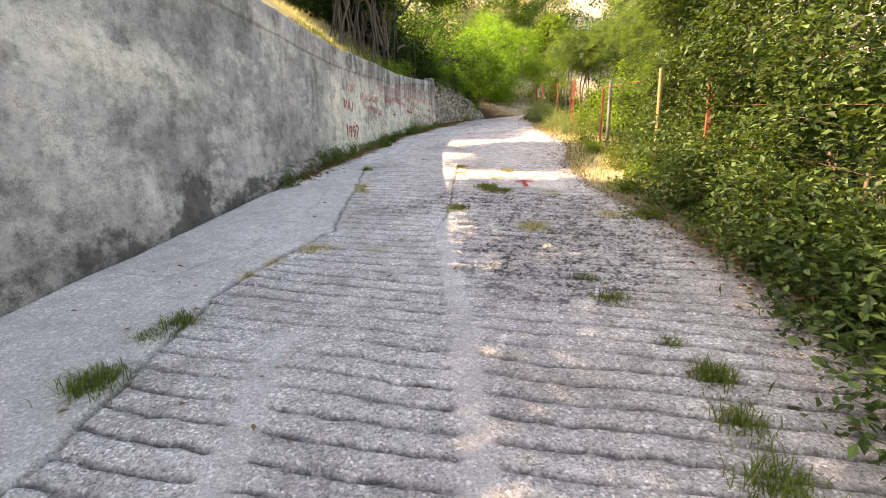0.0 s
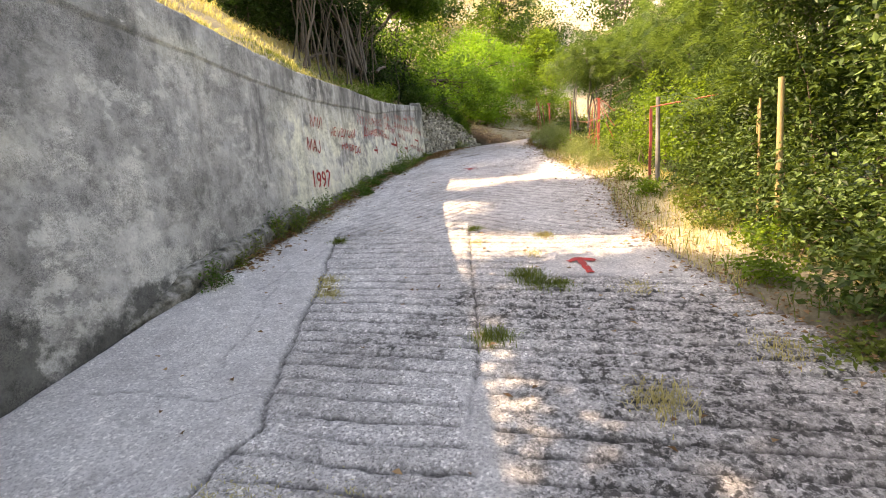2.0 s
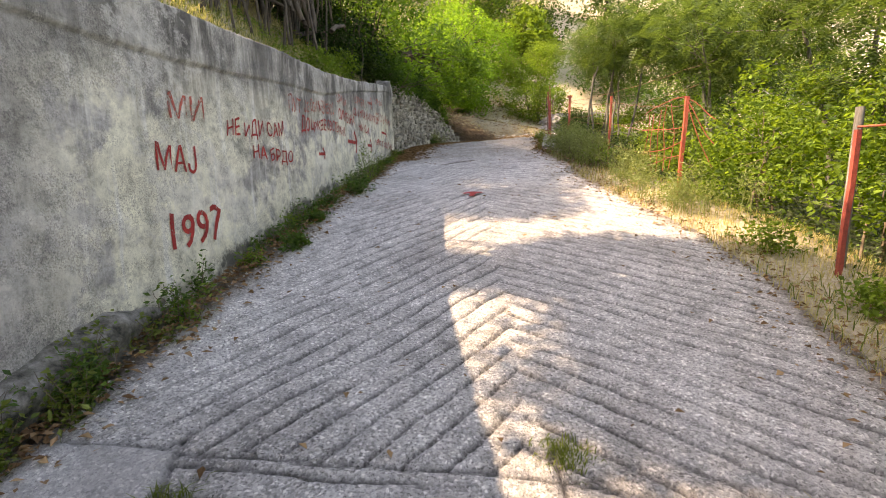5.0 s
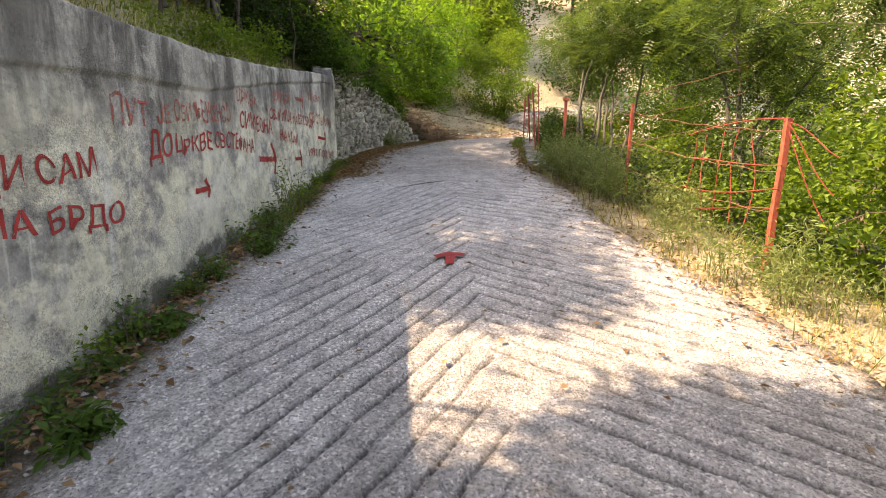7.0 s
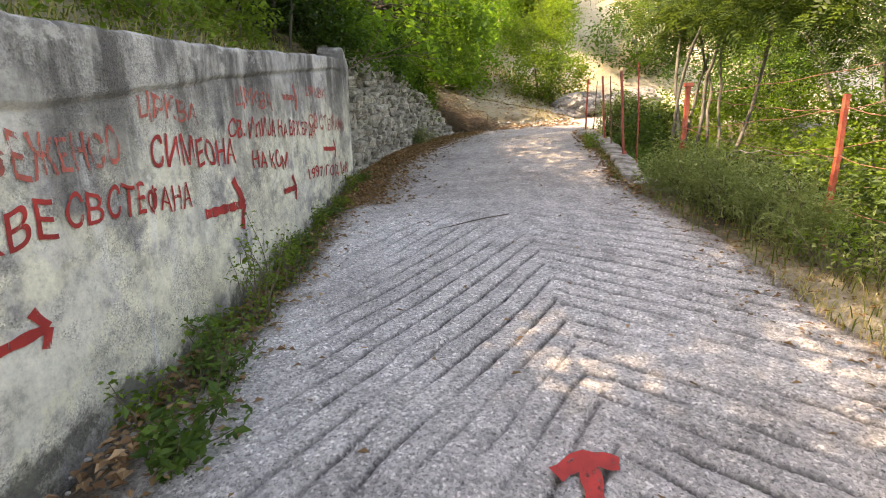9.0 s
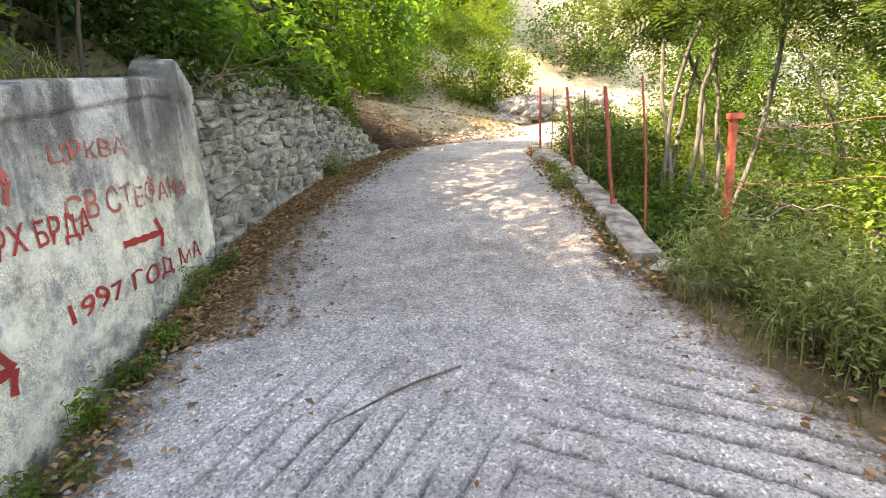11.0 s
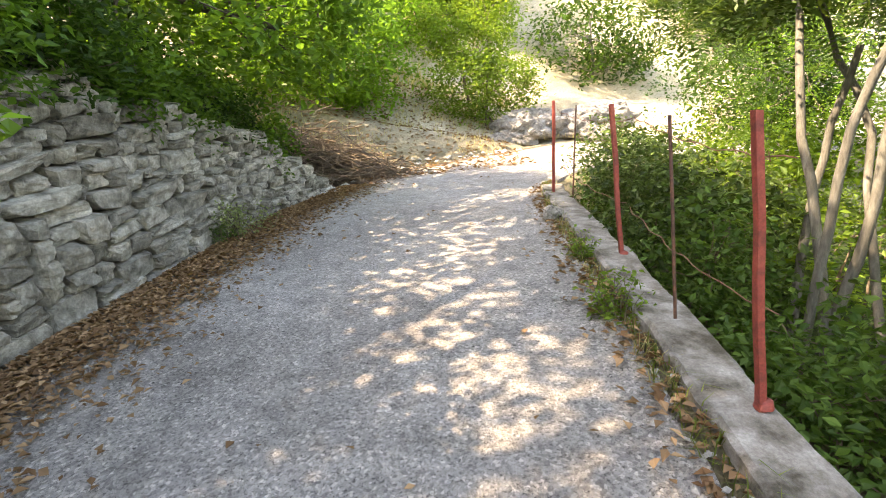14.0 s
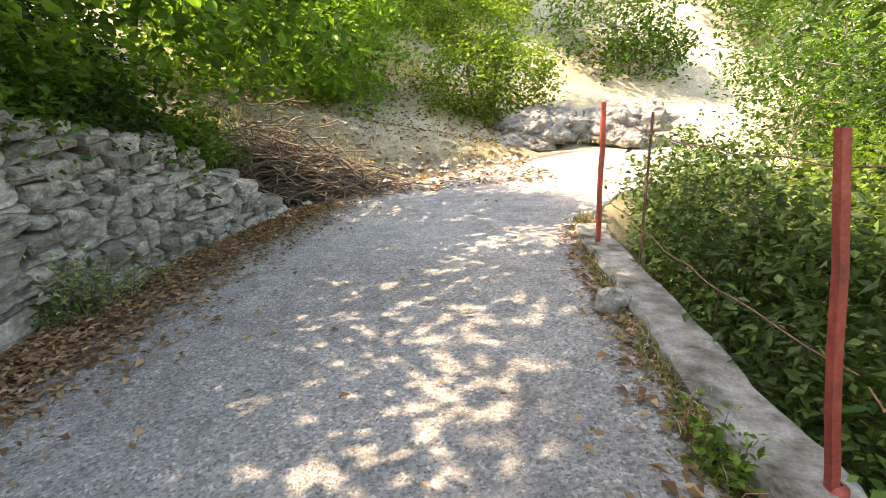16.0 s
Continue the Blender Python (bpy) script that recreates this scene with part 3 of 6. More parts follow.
        crack = np.maximum(crack, np.exp(-((xx - line) / 0.008) ** 2) * (yy > a0) * (yy < a1) * strip)
    for c0, a0, a1, sd in ((-9.45, -1.5, -0.5, 84), (-7.9, -1.4, -0.4, 85), (-6.0, -1.5, -0.9, 86)):
        line = c0 + 0.07 * fbm(xx * 5, yy * 0, seed=sd)
        crack = np.maximum(crack, np.exp(-((yy - line) / 0.008) ** 2) * (xx > a0) * (xx < a1) * strip)
    z = z - 0.022 * np.maximum.reduce([joint, mid, edge, 0.5 * crack])
    # worn, stony patch beside the painted slab
    broken = np.clip(1.3 - np.hypot((xx - 2.05) / 0.95, (yy + 7.9) / 1.6), 0, 1) + 0.9 * np.clip(1.1 - np.hypot((xx - 1.3) / 1.2, (yy + 6.6) / 0.55), 0, 1) + 0.6 * np.clip(1 - np.hypot((xx - 0.35) / 0.7, (yy + 7.2) / 0.45), 0, 1)
    broken = np.clip(broken * 1.3, 0, 1) * (1 - np.clip(2.5 * s1, 0, 1)) * (1 - patch) * (1 - strip)
    lump = fbm(xx * 55, yy * 55, seed=21, octaves=2)
    z = z + 0.009 * broken * lump - 0.006 * broken
    z = z + 0.0035 * fbm(xx * 28, yy * 28, seed=22, octaves=2) * (1 - 0.6 * flat) + 0.012 * fbm(xx * 2, yy * 2, seed=23)
    gutter = np.clip(1 - (xx - lx) / np.interp(yy, [-6, -4.6, -2, 3, 6, 9], [0.06, 0.30, 0.42, 0.35, 0.6, 0.7]), 0, 1) * (yy > -6.5)
    z = z - 0.05 * gutter * (yy < 4)
    side = (ww <= 0.0) | (ww >= 1.0)
    z = np.where(side, z - 0.25, z)
    v = np.stack([xx, yy, z], -1).reshape(-1, 3)
    me = mesh_from("road", v, grid_faces(len(ys), len(w)))
    # darkens grooves, joints and cracks, faintly the broken patch
    groove_dark = np.clip(1.35 * rill * mask * fade * (1 - flat) * 0.95 + broken * 0.18 + 0.9 * np.maximum.reduce([joint, mid, edge, crack]), 0, 1)
    litter_strip = np.clip(1.2 - (xx - lx) / 0.6, 0, 1) * (yy > 4) * np.clip(0.6 + 0.8 * fbm(xx * 5, yy * 5, seed=29), 0, 1)
    soil = litter_strip + np.clip(1.5 * gutter * (0.75 + 0.6 * fbm(xx * 3, yy * 3, seed=25)), 0, 1) + np.clip((xx - rx + 0.22) / 0.22 + 0.4 * fbm(xx * 3, yy * 3, seed=26), 0, 1) * (yy < 4) * 0.8
    for key, arr in (("groove_dark", groove_dark), ("smoothing", flat), ("soil", np.clip(soil, 0, 1)), ("broken", broken), ("older", np.clip((yy - 2.8) / 1.4 + 0.3 * fbm(xx * 1.5, yy * 1.5, seed=28), 0, 1))):
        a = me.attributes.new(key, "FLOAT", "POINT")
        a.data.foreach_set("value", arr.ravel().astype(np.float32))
    return tagged(ob_from("road", me, MAT_ROAD), "steep grey concrete lane with herringbone and cross grooves", "road", kind="structure")


road = make_road()


# ---- retaining wall ----
def band_drop(y):
    """Height of the later course on top of the wall."""
    return np.interp(y, [-3, 0, 1.5, 5], [0.37, 0.33, 0.20, 0.12])


def wall_face(y, z):
    """The face of the retaining wall at a height."""
    y, z = np.asarray(y, dtype=float), np.asarray(z, dtype=float)
    h = z - road_z(left_x(y), y)
    top = wall_top(y)
    band = np.clip((z - (top - band_drop(y) + 0.01 - 0.015 * fbm(y * 1.1, z * 0, seed=46))) / 0.02, 0, 1)
    seam = np.exp(-((z - (top - band_drop(y) - 0.015 * fbm(y * 1.1, z * 0, seed=46) - 0.012 * fbm(y * 9, z * 0, seed=49))) / 0.009) ** 2)
    return left_x(y) - 0.02 - 0.065 * np.clip(h, 0, 3) + 0.016 * band - 0.008 * seam + 0.010 * fbm(y * 1.6, z * 1.6, seed=41) + 0.005 * fbm(y * 7, z * 7, seed=42)


def make_wall():
    ys = np.arange(-24, 5.101, 0.06)
    top = wall_top(ys) + 0.012 * fbm(ys * 5, ys * 0, seed=43) + 0.20 * np.exp(-((ys - 4.86) / 0.17) ** 2)
    low = road_z(left_x(ys), ys) - 0.3
    k = np.linspace(0, 1, 160)
    yy = np.repeat(ys[:, None], 160, 1)
    zz = low[:, None] + (top - low)[:, None] * k[None]
    face = np.stack([wall_face(yy, zz), yy, zz], -1)
    cap = np.stack([face[:, -1, 0] - 0.02, ys, top + 0.012], -1)[:, None]
    back = np.stack([face[:, -1, 0] - 0.30, ys, top + 0.008], -1)[:, None]
    foot = np.stack([face[:, -1, 0] - 0.30, ys, low], -1)[:, None]
    ring = np.concatenate([face, cap, back, foot], 1)
    nv = ring.shape[1]
    v = ring.reshape(-1, 3)
    me = mesh_from("retaining_wall", v, grid_faces(len(ys), nv)[:, ::-1])
    # the end face
    bm = bmesh.new()
    bm.from_mesh(me)
    bm.verts.ensure_lookup_table()
    bm.faces.new([bm.verts[(len(ys) - 1) * nv + j] for j in range(nv)])
    bm.to_mesh(me)
    bm.free()
    hh = ring[:, :, 2] - road_z(left_x(ys), ys)[:, None]
    yv = ring[:, :, 1]
    pale = np.clip((yv + 4.6) / 0.8, 0, 1) * np.clip((top[:, None] - 0.2 - ring[:, :, 2]) / 0.5, 0.15, 1)
    pale = np.maximum(pale, 0.75 * np.clip(1.1 - np.hypot((yv + 8.9) / 1.3, (ring[:, :, 2] + 0.35) / 0.35), 0, 1))
    pale = np.maximum(pale, 0.4 * np.clip(1.2 - np.hypot((yv + 6.0) / 0.8, (ring[:, :, 2] - 0.75) / 0.2), 0, 1))
    runs = np.clip(1.25 - (top[:, None] - ring[:, :, 2]) / (0.75 + 0.35 * fbm(yv * 2.2, yv * 0, seed=47)), 0.0, 1) * np.clip((yv + 6) / 3, 0.5, 1)
    runs = np.maximum(runs, np.clip(1 - np.abs(yv + 4.75) / 0.55, 0, 1) * 0.8)
    damp = np.clip(1 - hh / np.interp(yv, [-12, -5, -3, 5], [0.85, 0.7, 0.4, 0.35]) + 0.25 * fbm(yv * 3, hh * 4, seed=48), 0, 1) * 0.45 + 0.42 * np.clip(1 - np.abs(yv + 8.1) / 0.35, 0, 1) * np.clip(1.2 - hh / 1.1, 0, 1)
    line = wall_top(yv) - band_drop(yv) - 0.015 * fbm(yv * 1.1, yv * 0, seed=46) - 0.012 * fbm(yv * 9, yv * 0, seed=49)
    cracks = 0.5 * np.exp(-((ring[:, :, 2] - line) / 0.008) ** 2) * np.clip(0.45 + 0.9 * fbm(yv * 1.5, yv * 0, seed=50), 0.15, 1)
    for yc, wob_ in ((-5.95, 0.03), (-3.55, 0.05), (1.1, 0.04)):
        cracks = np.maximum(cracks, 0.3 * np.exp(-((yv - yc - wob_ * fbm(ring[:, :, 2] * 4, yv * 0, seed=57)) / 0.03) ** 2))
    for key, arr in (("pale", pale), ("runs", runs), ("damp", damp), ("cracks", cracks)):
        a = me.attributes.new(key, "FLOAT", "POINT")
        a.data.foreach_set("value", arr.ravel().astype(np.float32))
    wall = tagged(ob_from("wall_left", me, MAT_WALL), "stained grey rendered concrete retaining wall with red writing", "wall", kind="structure")
    # rough footing that shows where the road has sunk
    fy = np.arange(-7.2, -3.4, 0.04)
    prof = [(-0.03, 0.23), (0.03, 0.22), (0.075, 0.205), (0.115, 0.17), (0.135, 0.11), (0.11, 0.05), (0.10, -0.08)]
    rows = []
    for px, pz in prof:
        jit = fbm(fy * 7, fy * 0 + px * 30, seed=44) + 0.8 * fbm(fy * 19, fy * 0 + px * 50, seed=45)
        env = np.clip(np.minimum((fy + 7.2) / 0.8, (-3.4 - fy) / 0.6), 0, 1)
        rows.append(np.stack([left_x(fy) + (px + 0.02 * jit) * env - 0.02, fy, road_z(left_x(fy), fy) + pz * env + 0.015 * jit], -1))
    fm = mesh_from("footing", np.stack(rows, 1).reshape(-1, 3), grid_faces(len(fy), len(prof)))
    ob_from("footing", fm, MAT_FOOT, wall, "crumbling concrete footing")
    return wall


wall_left = make_wall()


# ---- writing on the wall and on the road ----
def glyphs(text, bold=0.018):
    cu = bpy.data.curves.new("glyphs", "FONT")
    cu.body, cu.resolution_u, cu.offset = text, 3, bold
    tmp = bpy.data.objects.new("glyphs", cu)
    me = bpy.data.meshes.new_from_object(tmp)
    bpy.data.objects.remove(tmp)
    bpy.data.curves.remove(cu)
    bm = bmesh.new()
    bm.from_mesh(me)
    bpy.data.meshes.remove(me)
    bmesh.ops.triangulate(bm, faces=bm.faces[:])
    for _ in range(2):
        long = [e for e in bm.edges if e.calc_length() > 0.16]
        if long:
            bmesh.ops.subdivide_edges(bm, edges=long, cuts=1)
            bmesh.ops.triangulate(bm, faces=[f for f in bm.faces if len(f.verts) > 3])
    return bm


def writing(text, y0, z0, y1, z1, height, material, label, bold=0.007):
    """Brushed capitals along a sloping line on the wall."""
    bm = glyphs(text, bold)
    xs = [v.co.x for v in bm.verts]
    lo, hi = min(xs), max(xs)
    bottom, high = min(v.co.y for v in bm.verts), max(v.co.y for v in bm.verts)
    for v in bm.verts:
        u, k = (v.co.x - lo) / (hi - lo), (v.co.y - bottom) / (high - bottom)
        w = 0.012 * noise.noise(Vector((u * len(text) * 1.1, k * 1.5, y0)))
        w2 = 0.016 * noise.noise(Vector((u * len(text) * 1.3, 7.7, z0)))
        y = y0 + u * (y1 - y0) + w
        z = z0 + u * (z1 - z0) + k * height * (1 + 0.9 * noise.noise(Vector((u * len(text) * 0.9, 3.1, y0)))* 0.35) + w2
        v.co = (float(wall_face(y, z)) + 0.0065, y, z)
    bm.verts.index_update()
    th = new("graffiti")
    th.location = (float(wall_face(y0, z0)), y0, z0)
    here = Matrix.Translation(-th.location)
    bm.verts.ensure_lookup_table()
    seen = set()
    for seed_vert in bm.verts:
        if seed_vert.index in seen:
            continue
        stack, island = [seed_vert], []
        seen.add(seed_vert.index)
        while stack:
            v = stack.pop()
            island.append(v)
            for e in v.link_edges:
                o = e.other_vert(v)
                if o.index not in seen:
                    seen.add(o.index)
                    stack.append(o)
        at = {v: k for k, v in enumerate(island)}
        tris = list({f: [at[v] for v in f.verts] for v in island for f in v.link_faces}.values())
        if not tris:
            continue
        ob_from("letter", mesh_from("letter", [here @ v.co for v in island], tris), material, th)
    bm.free()
    return tagged(th, label, "graffiti", "red writing on the wall")


def stroke_mesh(paths, width, place):
    """Flat brush strokes: paths in the plane, place() sets them on a surface."""
    bag = Bag()
    for path in paths:
        p = np.array(path, dtype=float)
        n = max(4, int(np.sum(np.hypot(*np.diff(p, axis=0).T)) / 0.03))
        s = np.linspace(0, 1, len(p))
        q = np.stack([np.interp(np.linspace(0, 1, n), s, p[:, k]) for k in range(2)], 1)
        d = np.gradient(q, axis=0)
        d /= np.linalg.norm(d, axis=1)[:, None] + 1e-9
        nrm = np.stack([-d[:, 1], d[:, 0]], 1)
        ww = width * 0.5 * (1 + 0.18 * np.sin(np.arange(n) * 1.7 + len(p)))[:, None]
        pts = np.stack([q - nrm * ww, q, q + nrm * ww], 1).reshape(-1, 2)
        bag.add(np.array([place(a, b) for a, b in pts]), grid_faces(n, 3))
    return bag


def on_wall(y, z):
    return (float(wall_face(y, z)) + 0.0068, y, z)


def wall_arrow(y0, z0, y1, z1, head, width, material):
    """An arrow pointing up the lane."""
    bag = stroke_mesh([[(y0, z0), (y1, z1)], [(y1 - head * 0.75, z1 + head), (y1, z1)], [(y1, z1), (y1 - head * 0.3, z1 - head)]], width, on_wall)
    ob = ob_from("painted_arrow", bag.mesh("painted_arrow"), material)
    return tagged(ob, "red painted arrow on the pale wall", "arrow", "red arrows")


for row in (
    ("МИ", -3.24, 0.50, -2.80, 0.52, 0.19, MAT_PAINT_OLD, "faded red capitals half washed off the wall"),
    ("МАЈ", -3.42, 0.13, -2.96, 0.13, 0.20, MAT_PAINT, "red painted word under faded capitals"),
    ("1997", -3.34, -0.42, -2.68, -0.40, 0.27, MAT_PAINT, "large red year in brushed digits low on the wall"),
    ("НЕ ИДИ САМ", -2.48, 0.43, -1.32, 0.55, 0.17, MAT_PAINT, "red brushed words above a second line"),
    ("НА БРДО", -2.05, 0.27, -1.12, 0.28, 0.16, MAT_PAINT, "red brushed words under another line"),
    ("ПУТ", -1.15, 0.88, -0.78, 0.90, 0.17, MAT_PAINT_OLD, "short faded red word near the wall seam"),
    ("ЈЕ", -0.68, 0.93, -0.51, 0.96, 0.14, MAT_PAINT_OLD, "two faded red capitals"),
    ("ОБИЉЕЖЕНСО", -0.45, 0.98, 0.49, 1.07, 0.15, MAT_PAINT_OLD, "smudged red word that drips down the wall"),
    ("ДО", -0.80, 0.64, -0.51, 0.70, 0.21, MAT_PAINT, "heavy red capitals starting a line"),
    ("ЦРКВЕ", -0.47, 0.72, 0.09, 0.78, 0.155, MAT_PAINT, "red word in thick brush capitals"),
    ("СВ", 0.14, 0.82, 0.33, 0.83, 0.135, MAT_PAINT, "two small red capitals"),
    ("СТЕФАНА", 0.36, 0.83, 1.03, 0.82, 0.145, MAT_PAINT, "red name in narrow capitals before an arrow"),
    ("ЦРКВА", 0.66, 1.27, 1.20, 1.28, 0.13, MAT_PAINT_OLD, "orange red word fading near the seam"),
    ("СИМЕОНА", 0.71, 1.05, 1.62, 1.06, 0.155, MAT_PAINT, "red name in tall capitals"),
    ("ЦРКВА", 1.71, 1.43, 2.34, 1.46, 0.155, MAT_PAINT_OLD, "faded red word before a small arrow"),
    ("СВ. ИЛИЈА НА ВРХ БРДА", 1.56, 1.21, 3.46, 1.30, 0.155, MAT_PAINT, "long line of narrow red capitals"),
    ("НА КОМ", 1.88, 1.03, 2.60, 1.01, 0.135, MAT_PAINT, "short red words above a small arrow"),
    ("ЦРКВА", 3.24, 1.68, 3.95, 1.73, 0.12, MAT_PAINT_OLD, "small faded red word by the wall's end"),
    ("СВ СТЕФАНА", 3.28, 1.39, 4.68, 1.43, 0.16, MAT_PAINT_OLD, "faded red name running to the wall's end"),
    ("1997 ГОД МА", 3.15, 0.87, 4.78, 0.90, 0.14, MAT_PAINT, "thin red year and letters low at the wall's end"),
):
    writing(*row)
wall_arrow(1.15, 0.77, 1.66, 0.79, 0.17, 0.055, MAT_PAINT)
wall_arrow(-0.24, 0.47, -0.02, 0.49, 0.075, 0.04, MAT_PAINT)
wall_arrow(2.59, 1.61, 2.95, 1.64, 0.11, 0.045, MAT_PAINT_OLD)
wall_arrow(2.44, 0.82, 2.75, 0.84, 0.11, 0.045, MAT_PAINT)
wall_arrow(3.72, 1.20, 4.20, 1.21, 0.10, 0.045, MAT_PAINT)


def road_arrow(paths, width, label):
    bag = stroke_mesh(paths, width, lambda a, b: (a, b, float(road_z(a, b)) + 0.021))
    ob = ob_from("road_arrow", bag.mesh("road_arrow"), MAT_PAINT)
    return tagged(ob, label, "arrow", "red arrows")


road_arrow([[(1.665, -6.04), (1.60, -5.70)], [(1.50, -5.77), (1.60, -5.68), (1.74, -5.74)]], 0.062, "red arrow painted on the smooth repaired slab")
road_arrow([[(-0.05, -0.17), (-0.035, 0.06)], [(-0.17, -0.03), (-0.04, 0.06), (0.08, 0.03)]], 0.075, "red arrow painted on the grooved concrete")


# ---- dry stone wall ----
def stone_mesh(name, size, r):
    """A weathered block of true size: skewed corners, rounded edges, an uneven face."""
    bm = bmesh.new()
    bmesh.ops.create_cube(bm, size=1.0)
    bmesh.ops.subdivide_edges(bm, edges=bm.edges[:], cuts=3, use_grid_fill=True)
    sd = Vector(r.uniform(0, 50, 3))
    skew = r.uniform(-0.14, 0.14, (2, 2, 2, 3))
    for v in bm.verts:
        p = v.co.copy()
        k = max(abs(c) for c in p) / (sum(abs(c) ** 11 for c in p) ** (1 / 11) + 1e-6)
        w = [p.x + 0.5, p.y + 0.5, p.z + 0.5]
        off = Vector((0, 0, 0))
        for a in (0, 1):
            for b in (0, 1):
                for c in (0, 1):
                    f = (w[0] if a else 1 - w[0]) * (w[1] if b else 1 - w[1]) * (w[2] if c else 1 - w[2])
                    off += Vector(skew[a, b, c]) * f
        q = p * k + off + 0.075 * noise.noise_vector(p * 2.1 + sd) + 0.06 * noise.noise_vector(p * 5.0 + sd)
        v.co = (q.x * size[0], q.y * size[1], q.z * size[2])
    me = bm_mesh(name, bm)
    me.materials.append(MAT_STONE)
    return me


STONE_TOP_Y, STONE_TOP_Z = [5, 7.2, 9.5, 10.6, 11.6], [2.5, 2.74, 2.5, 2.1, 1.75]


def make_stone_wall():
    r = np.random.default_rng(3)
    shapes = [((ln, hs), stone_mesh("stone", (0.26, ln, hs), r)) for ln in (0.10, 0.15, 0.21, 0.28, 0.38, 0.50) for hs in (0.06, 0.095, 0.13, 0.18) for _ in range(3)]
    # earth core behind the stones, colour darkened to deepen the shade between them
    ys = np.arange(5.11, 11.6, 0.1)
    rows = []
    for k in np.linspace(0, 1, 8):
        top = np.interp(ys, STONE_TOP_Y, STONE_TOP_Z) - 0.05
        low = road_z(left_x(ys), ys) - 0.2
        z = low + (top - low) * k
        rows.append(np.stack([left_x(ys) - 0.20 - 0.16 * np.clip(z - low - 0.2, 0, 3) + 0.02 * fbm(ys * 4, z * 4, seed=51), ys, z], -1))
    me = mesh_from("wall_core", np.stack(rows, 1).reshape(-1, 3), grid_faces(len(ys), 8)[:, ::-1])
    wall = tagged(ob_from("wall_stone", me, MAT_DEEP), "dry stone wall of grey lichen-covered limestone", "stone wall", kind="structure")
    # stones are laid one by one on the lowest free place
    step = 0.02
    cell = np.arange(5.12, 11.45, step)
    base = road_z(left_x(cell), cell)
    limit = np.interp(cell, STONE_TOP_Y, STONE_TOP_Z) - base + 0.05 * fbm(cell * 4, cell * 0, seed=53)
    level = -0.10 + 0.05 * fbm(cell * 2, cell * 0, seed=52)
    for _ in range(2600):
        free = np.where(level < limit - 0.03, level, 99.0)
        k = int(np.argmin(free))
        if free[k] > 90:
            break
        a = b = k
        while a > 0 and abs(level[a - 1] - level[k]) < 0.035:
            a -= 1
        while b < len(cell) - 1 and abs(level[b + 1] - level[k]) < 0.035:
            b += 1
        run = (b - a + 1) * step
        big = 1.25 if (level[k] < 0.7 and cell[k] < 7.6) else (0.8 if cell[k] > 8.5 else 1.0)
        ln = float(np.clip(r.lognormal(-1.42, 0.45), 0.10, 0.55)) * big
        if run < ln * 1.45:
            ln = run
        n = max(2, int(round(ln / step)))
        if b - a + 1 <= 2:
            level[a:b + 1] = min(level[a - 1] if a else 99, level[b + 1] if b + 1 < len(cell) else 99)
            continue
        i0 = a if r.uniform() < 0.5 else max(a, b + 1 - n)
        i1 = min(i0 + n, b + 1)
        ln = (i1 - i0) * step
        z0 = float(level[i0:i1].mean())
        hs = float(np.clip(r.normal(0.115, 0.035), 0.055, 0.2)) * big
        hs = min(hs, ln * 0.95)
        yc, zc = float(cell[i0] + ln / 2 - step / 2), z0 + hs / 2
        level[i0:i1] = z0 + hs + r.normal(0, 0.006)
        (sl, sh), me_stone = min(shapes, key=lambda q: abs(math.log(q[0][0] / ln)) + abs(math.log(q[0][1] / hs)) + r.uniform(0, 0.2))
        ob = new("stone", me_stone)
        ob.parent = wall
        lx = float(left_x(yc))
        zw = float(road_z(lx, yc)) + zc
        xf = lx - 0.16 * max(0, zc) + r.uniform(-0.035, 0.02)
        slope = math.atan2(float(left_x(yc + 0.3)) - float(left_x(yc - 0.3)), 0.6)
        flip = math.pi * int(r.integers(0, 2))
        ob.matrix_basis = Matrix.LocRotScale((xf - 0.11, yc, zw), Euler((0.21 + r.normal(0, 0.045) + flip, r.normal(0.12, 0.05), -slope + r.normal(0, 0.05))), (1.0, ln / sl * 0.95, hs / sh * 0.94))
    return wall


wall_stone = make_stone_wall()


# ---- kerb on the valley side ----
def make_kerb(y0, y1, label):
    ys = np.arange(y0, y1 + 0.001, 0.06)
    inner = np.interp(ys, [3.9, 5, 6.6, 8.2, 9.4, 10.2], [1.24, 1.37, 1.55, 1.76, 1.92, 2.2])
    width = 0.29 + 0.025 * fbm(ys * 3, ys * 0, seed=61)
    z = road_z(inner, ys)
    hgt = 0.07 + 0.014 * fbm(ys * 4, ys * 0, seed=62)
    j = 0.02 * fbm(ys * 9, ys * 0, seed=63)
    prof = [inner + j, inner + 0.01 + j, inner + 0.03, inner + width - 0.03, inner + width + j, inner + width + 0.02]
    zs = [z - 0.15, z + hgt - 0.02, z + hgt + j * 0.5, z + hgt - j * 0.5, z + hgt - 0.035, z - 0.9]
    v = np.stack([np.stack([a, ys, b], -1) for a, b in zip(prof, zs)], 1)
    me = mesh_from("kerb", v.reshape(-1, 3), grid_faces(len(ys), 6)[:, ::-1], False)
    bm = bmesh.new()
    bm.from_mesh(me)
    bm.verts.ensure_lookup_table()
    bm.faces.new([bm.verts[k] for k in range(6)])
    bm.faces.new([bm.verts[(len(ys) - 1) * 6 + k] for k in reversed(range(6))])
    bm.to_mesh(me)
    bm.free()
    return tagged(ob_from("kerb", me, MAT_KERB), label, "kerb", kind="structure")


make_kerb(4.0, 9.6, "worn concrete kerb carrying the fence posts")


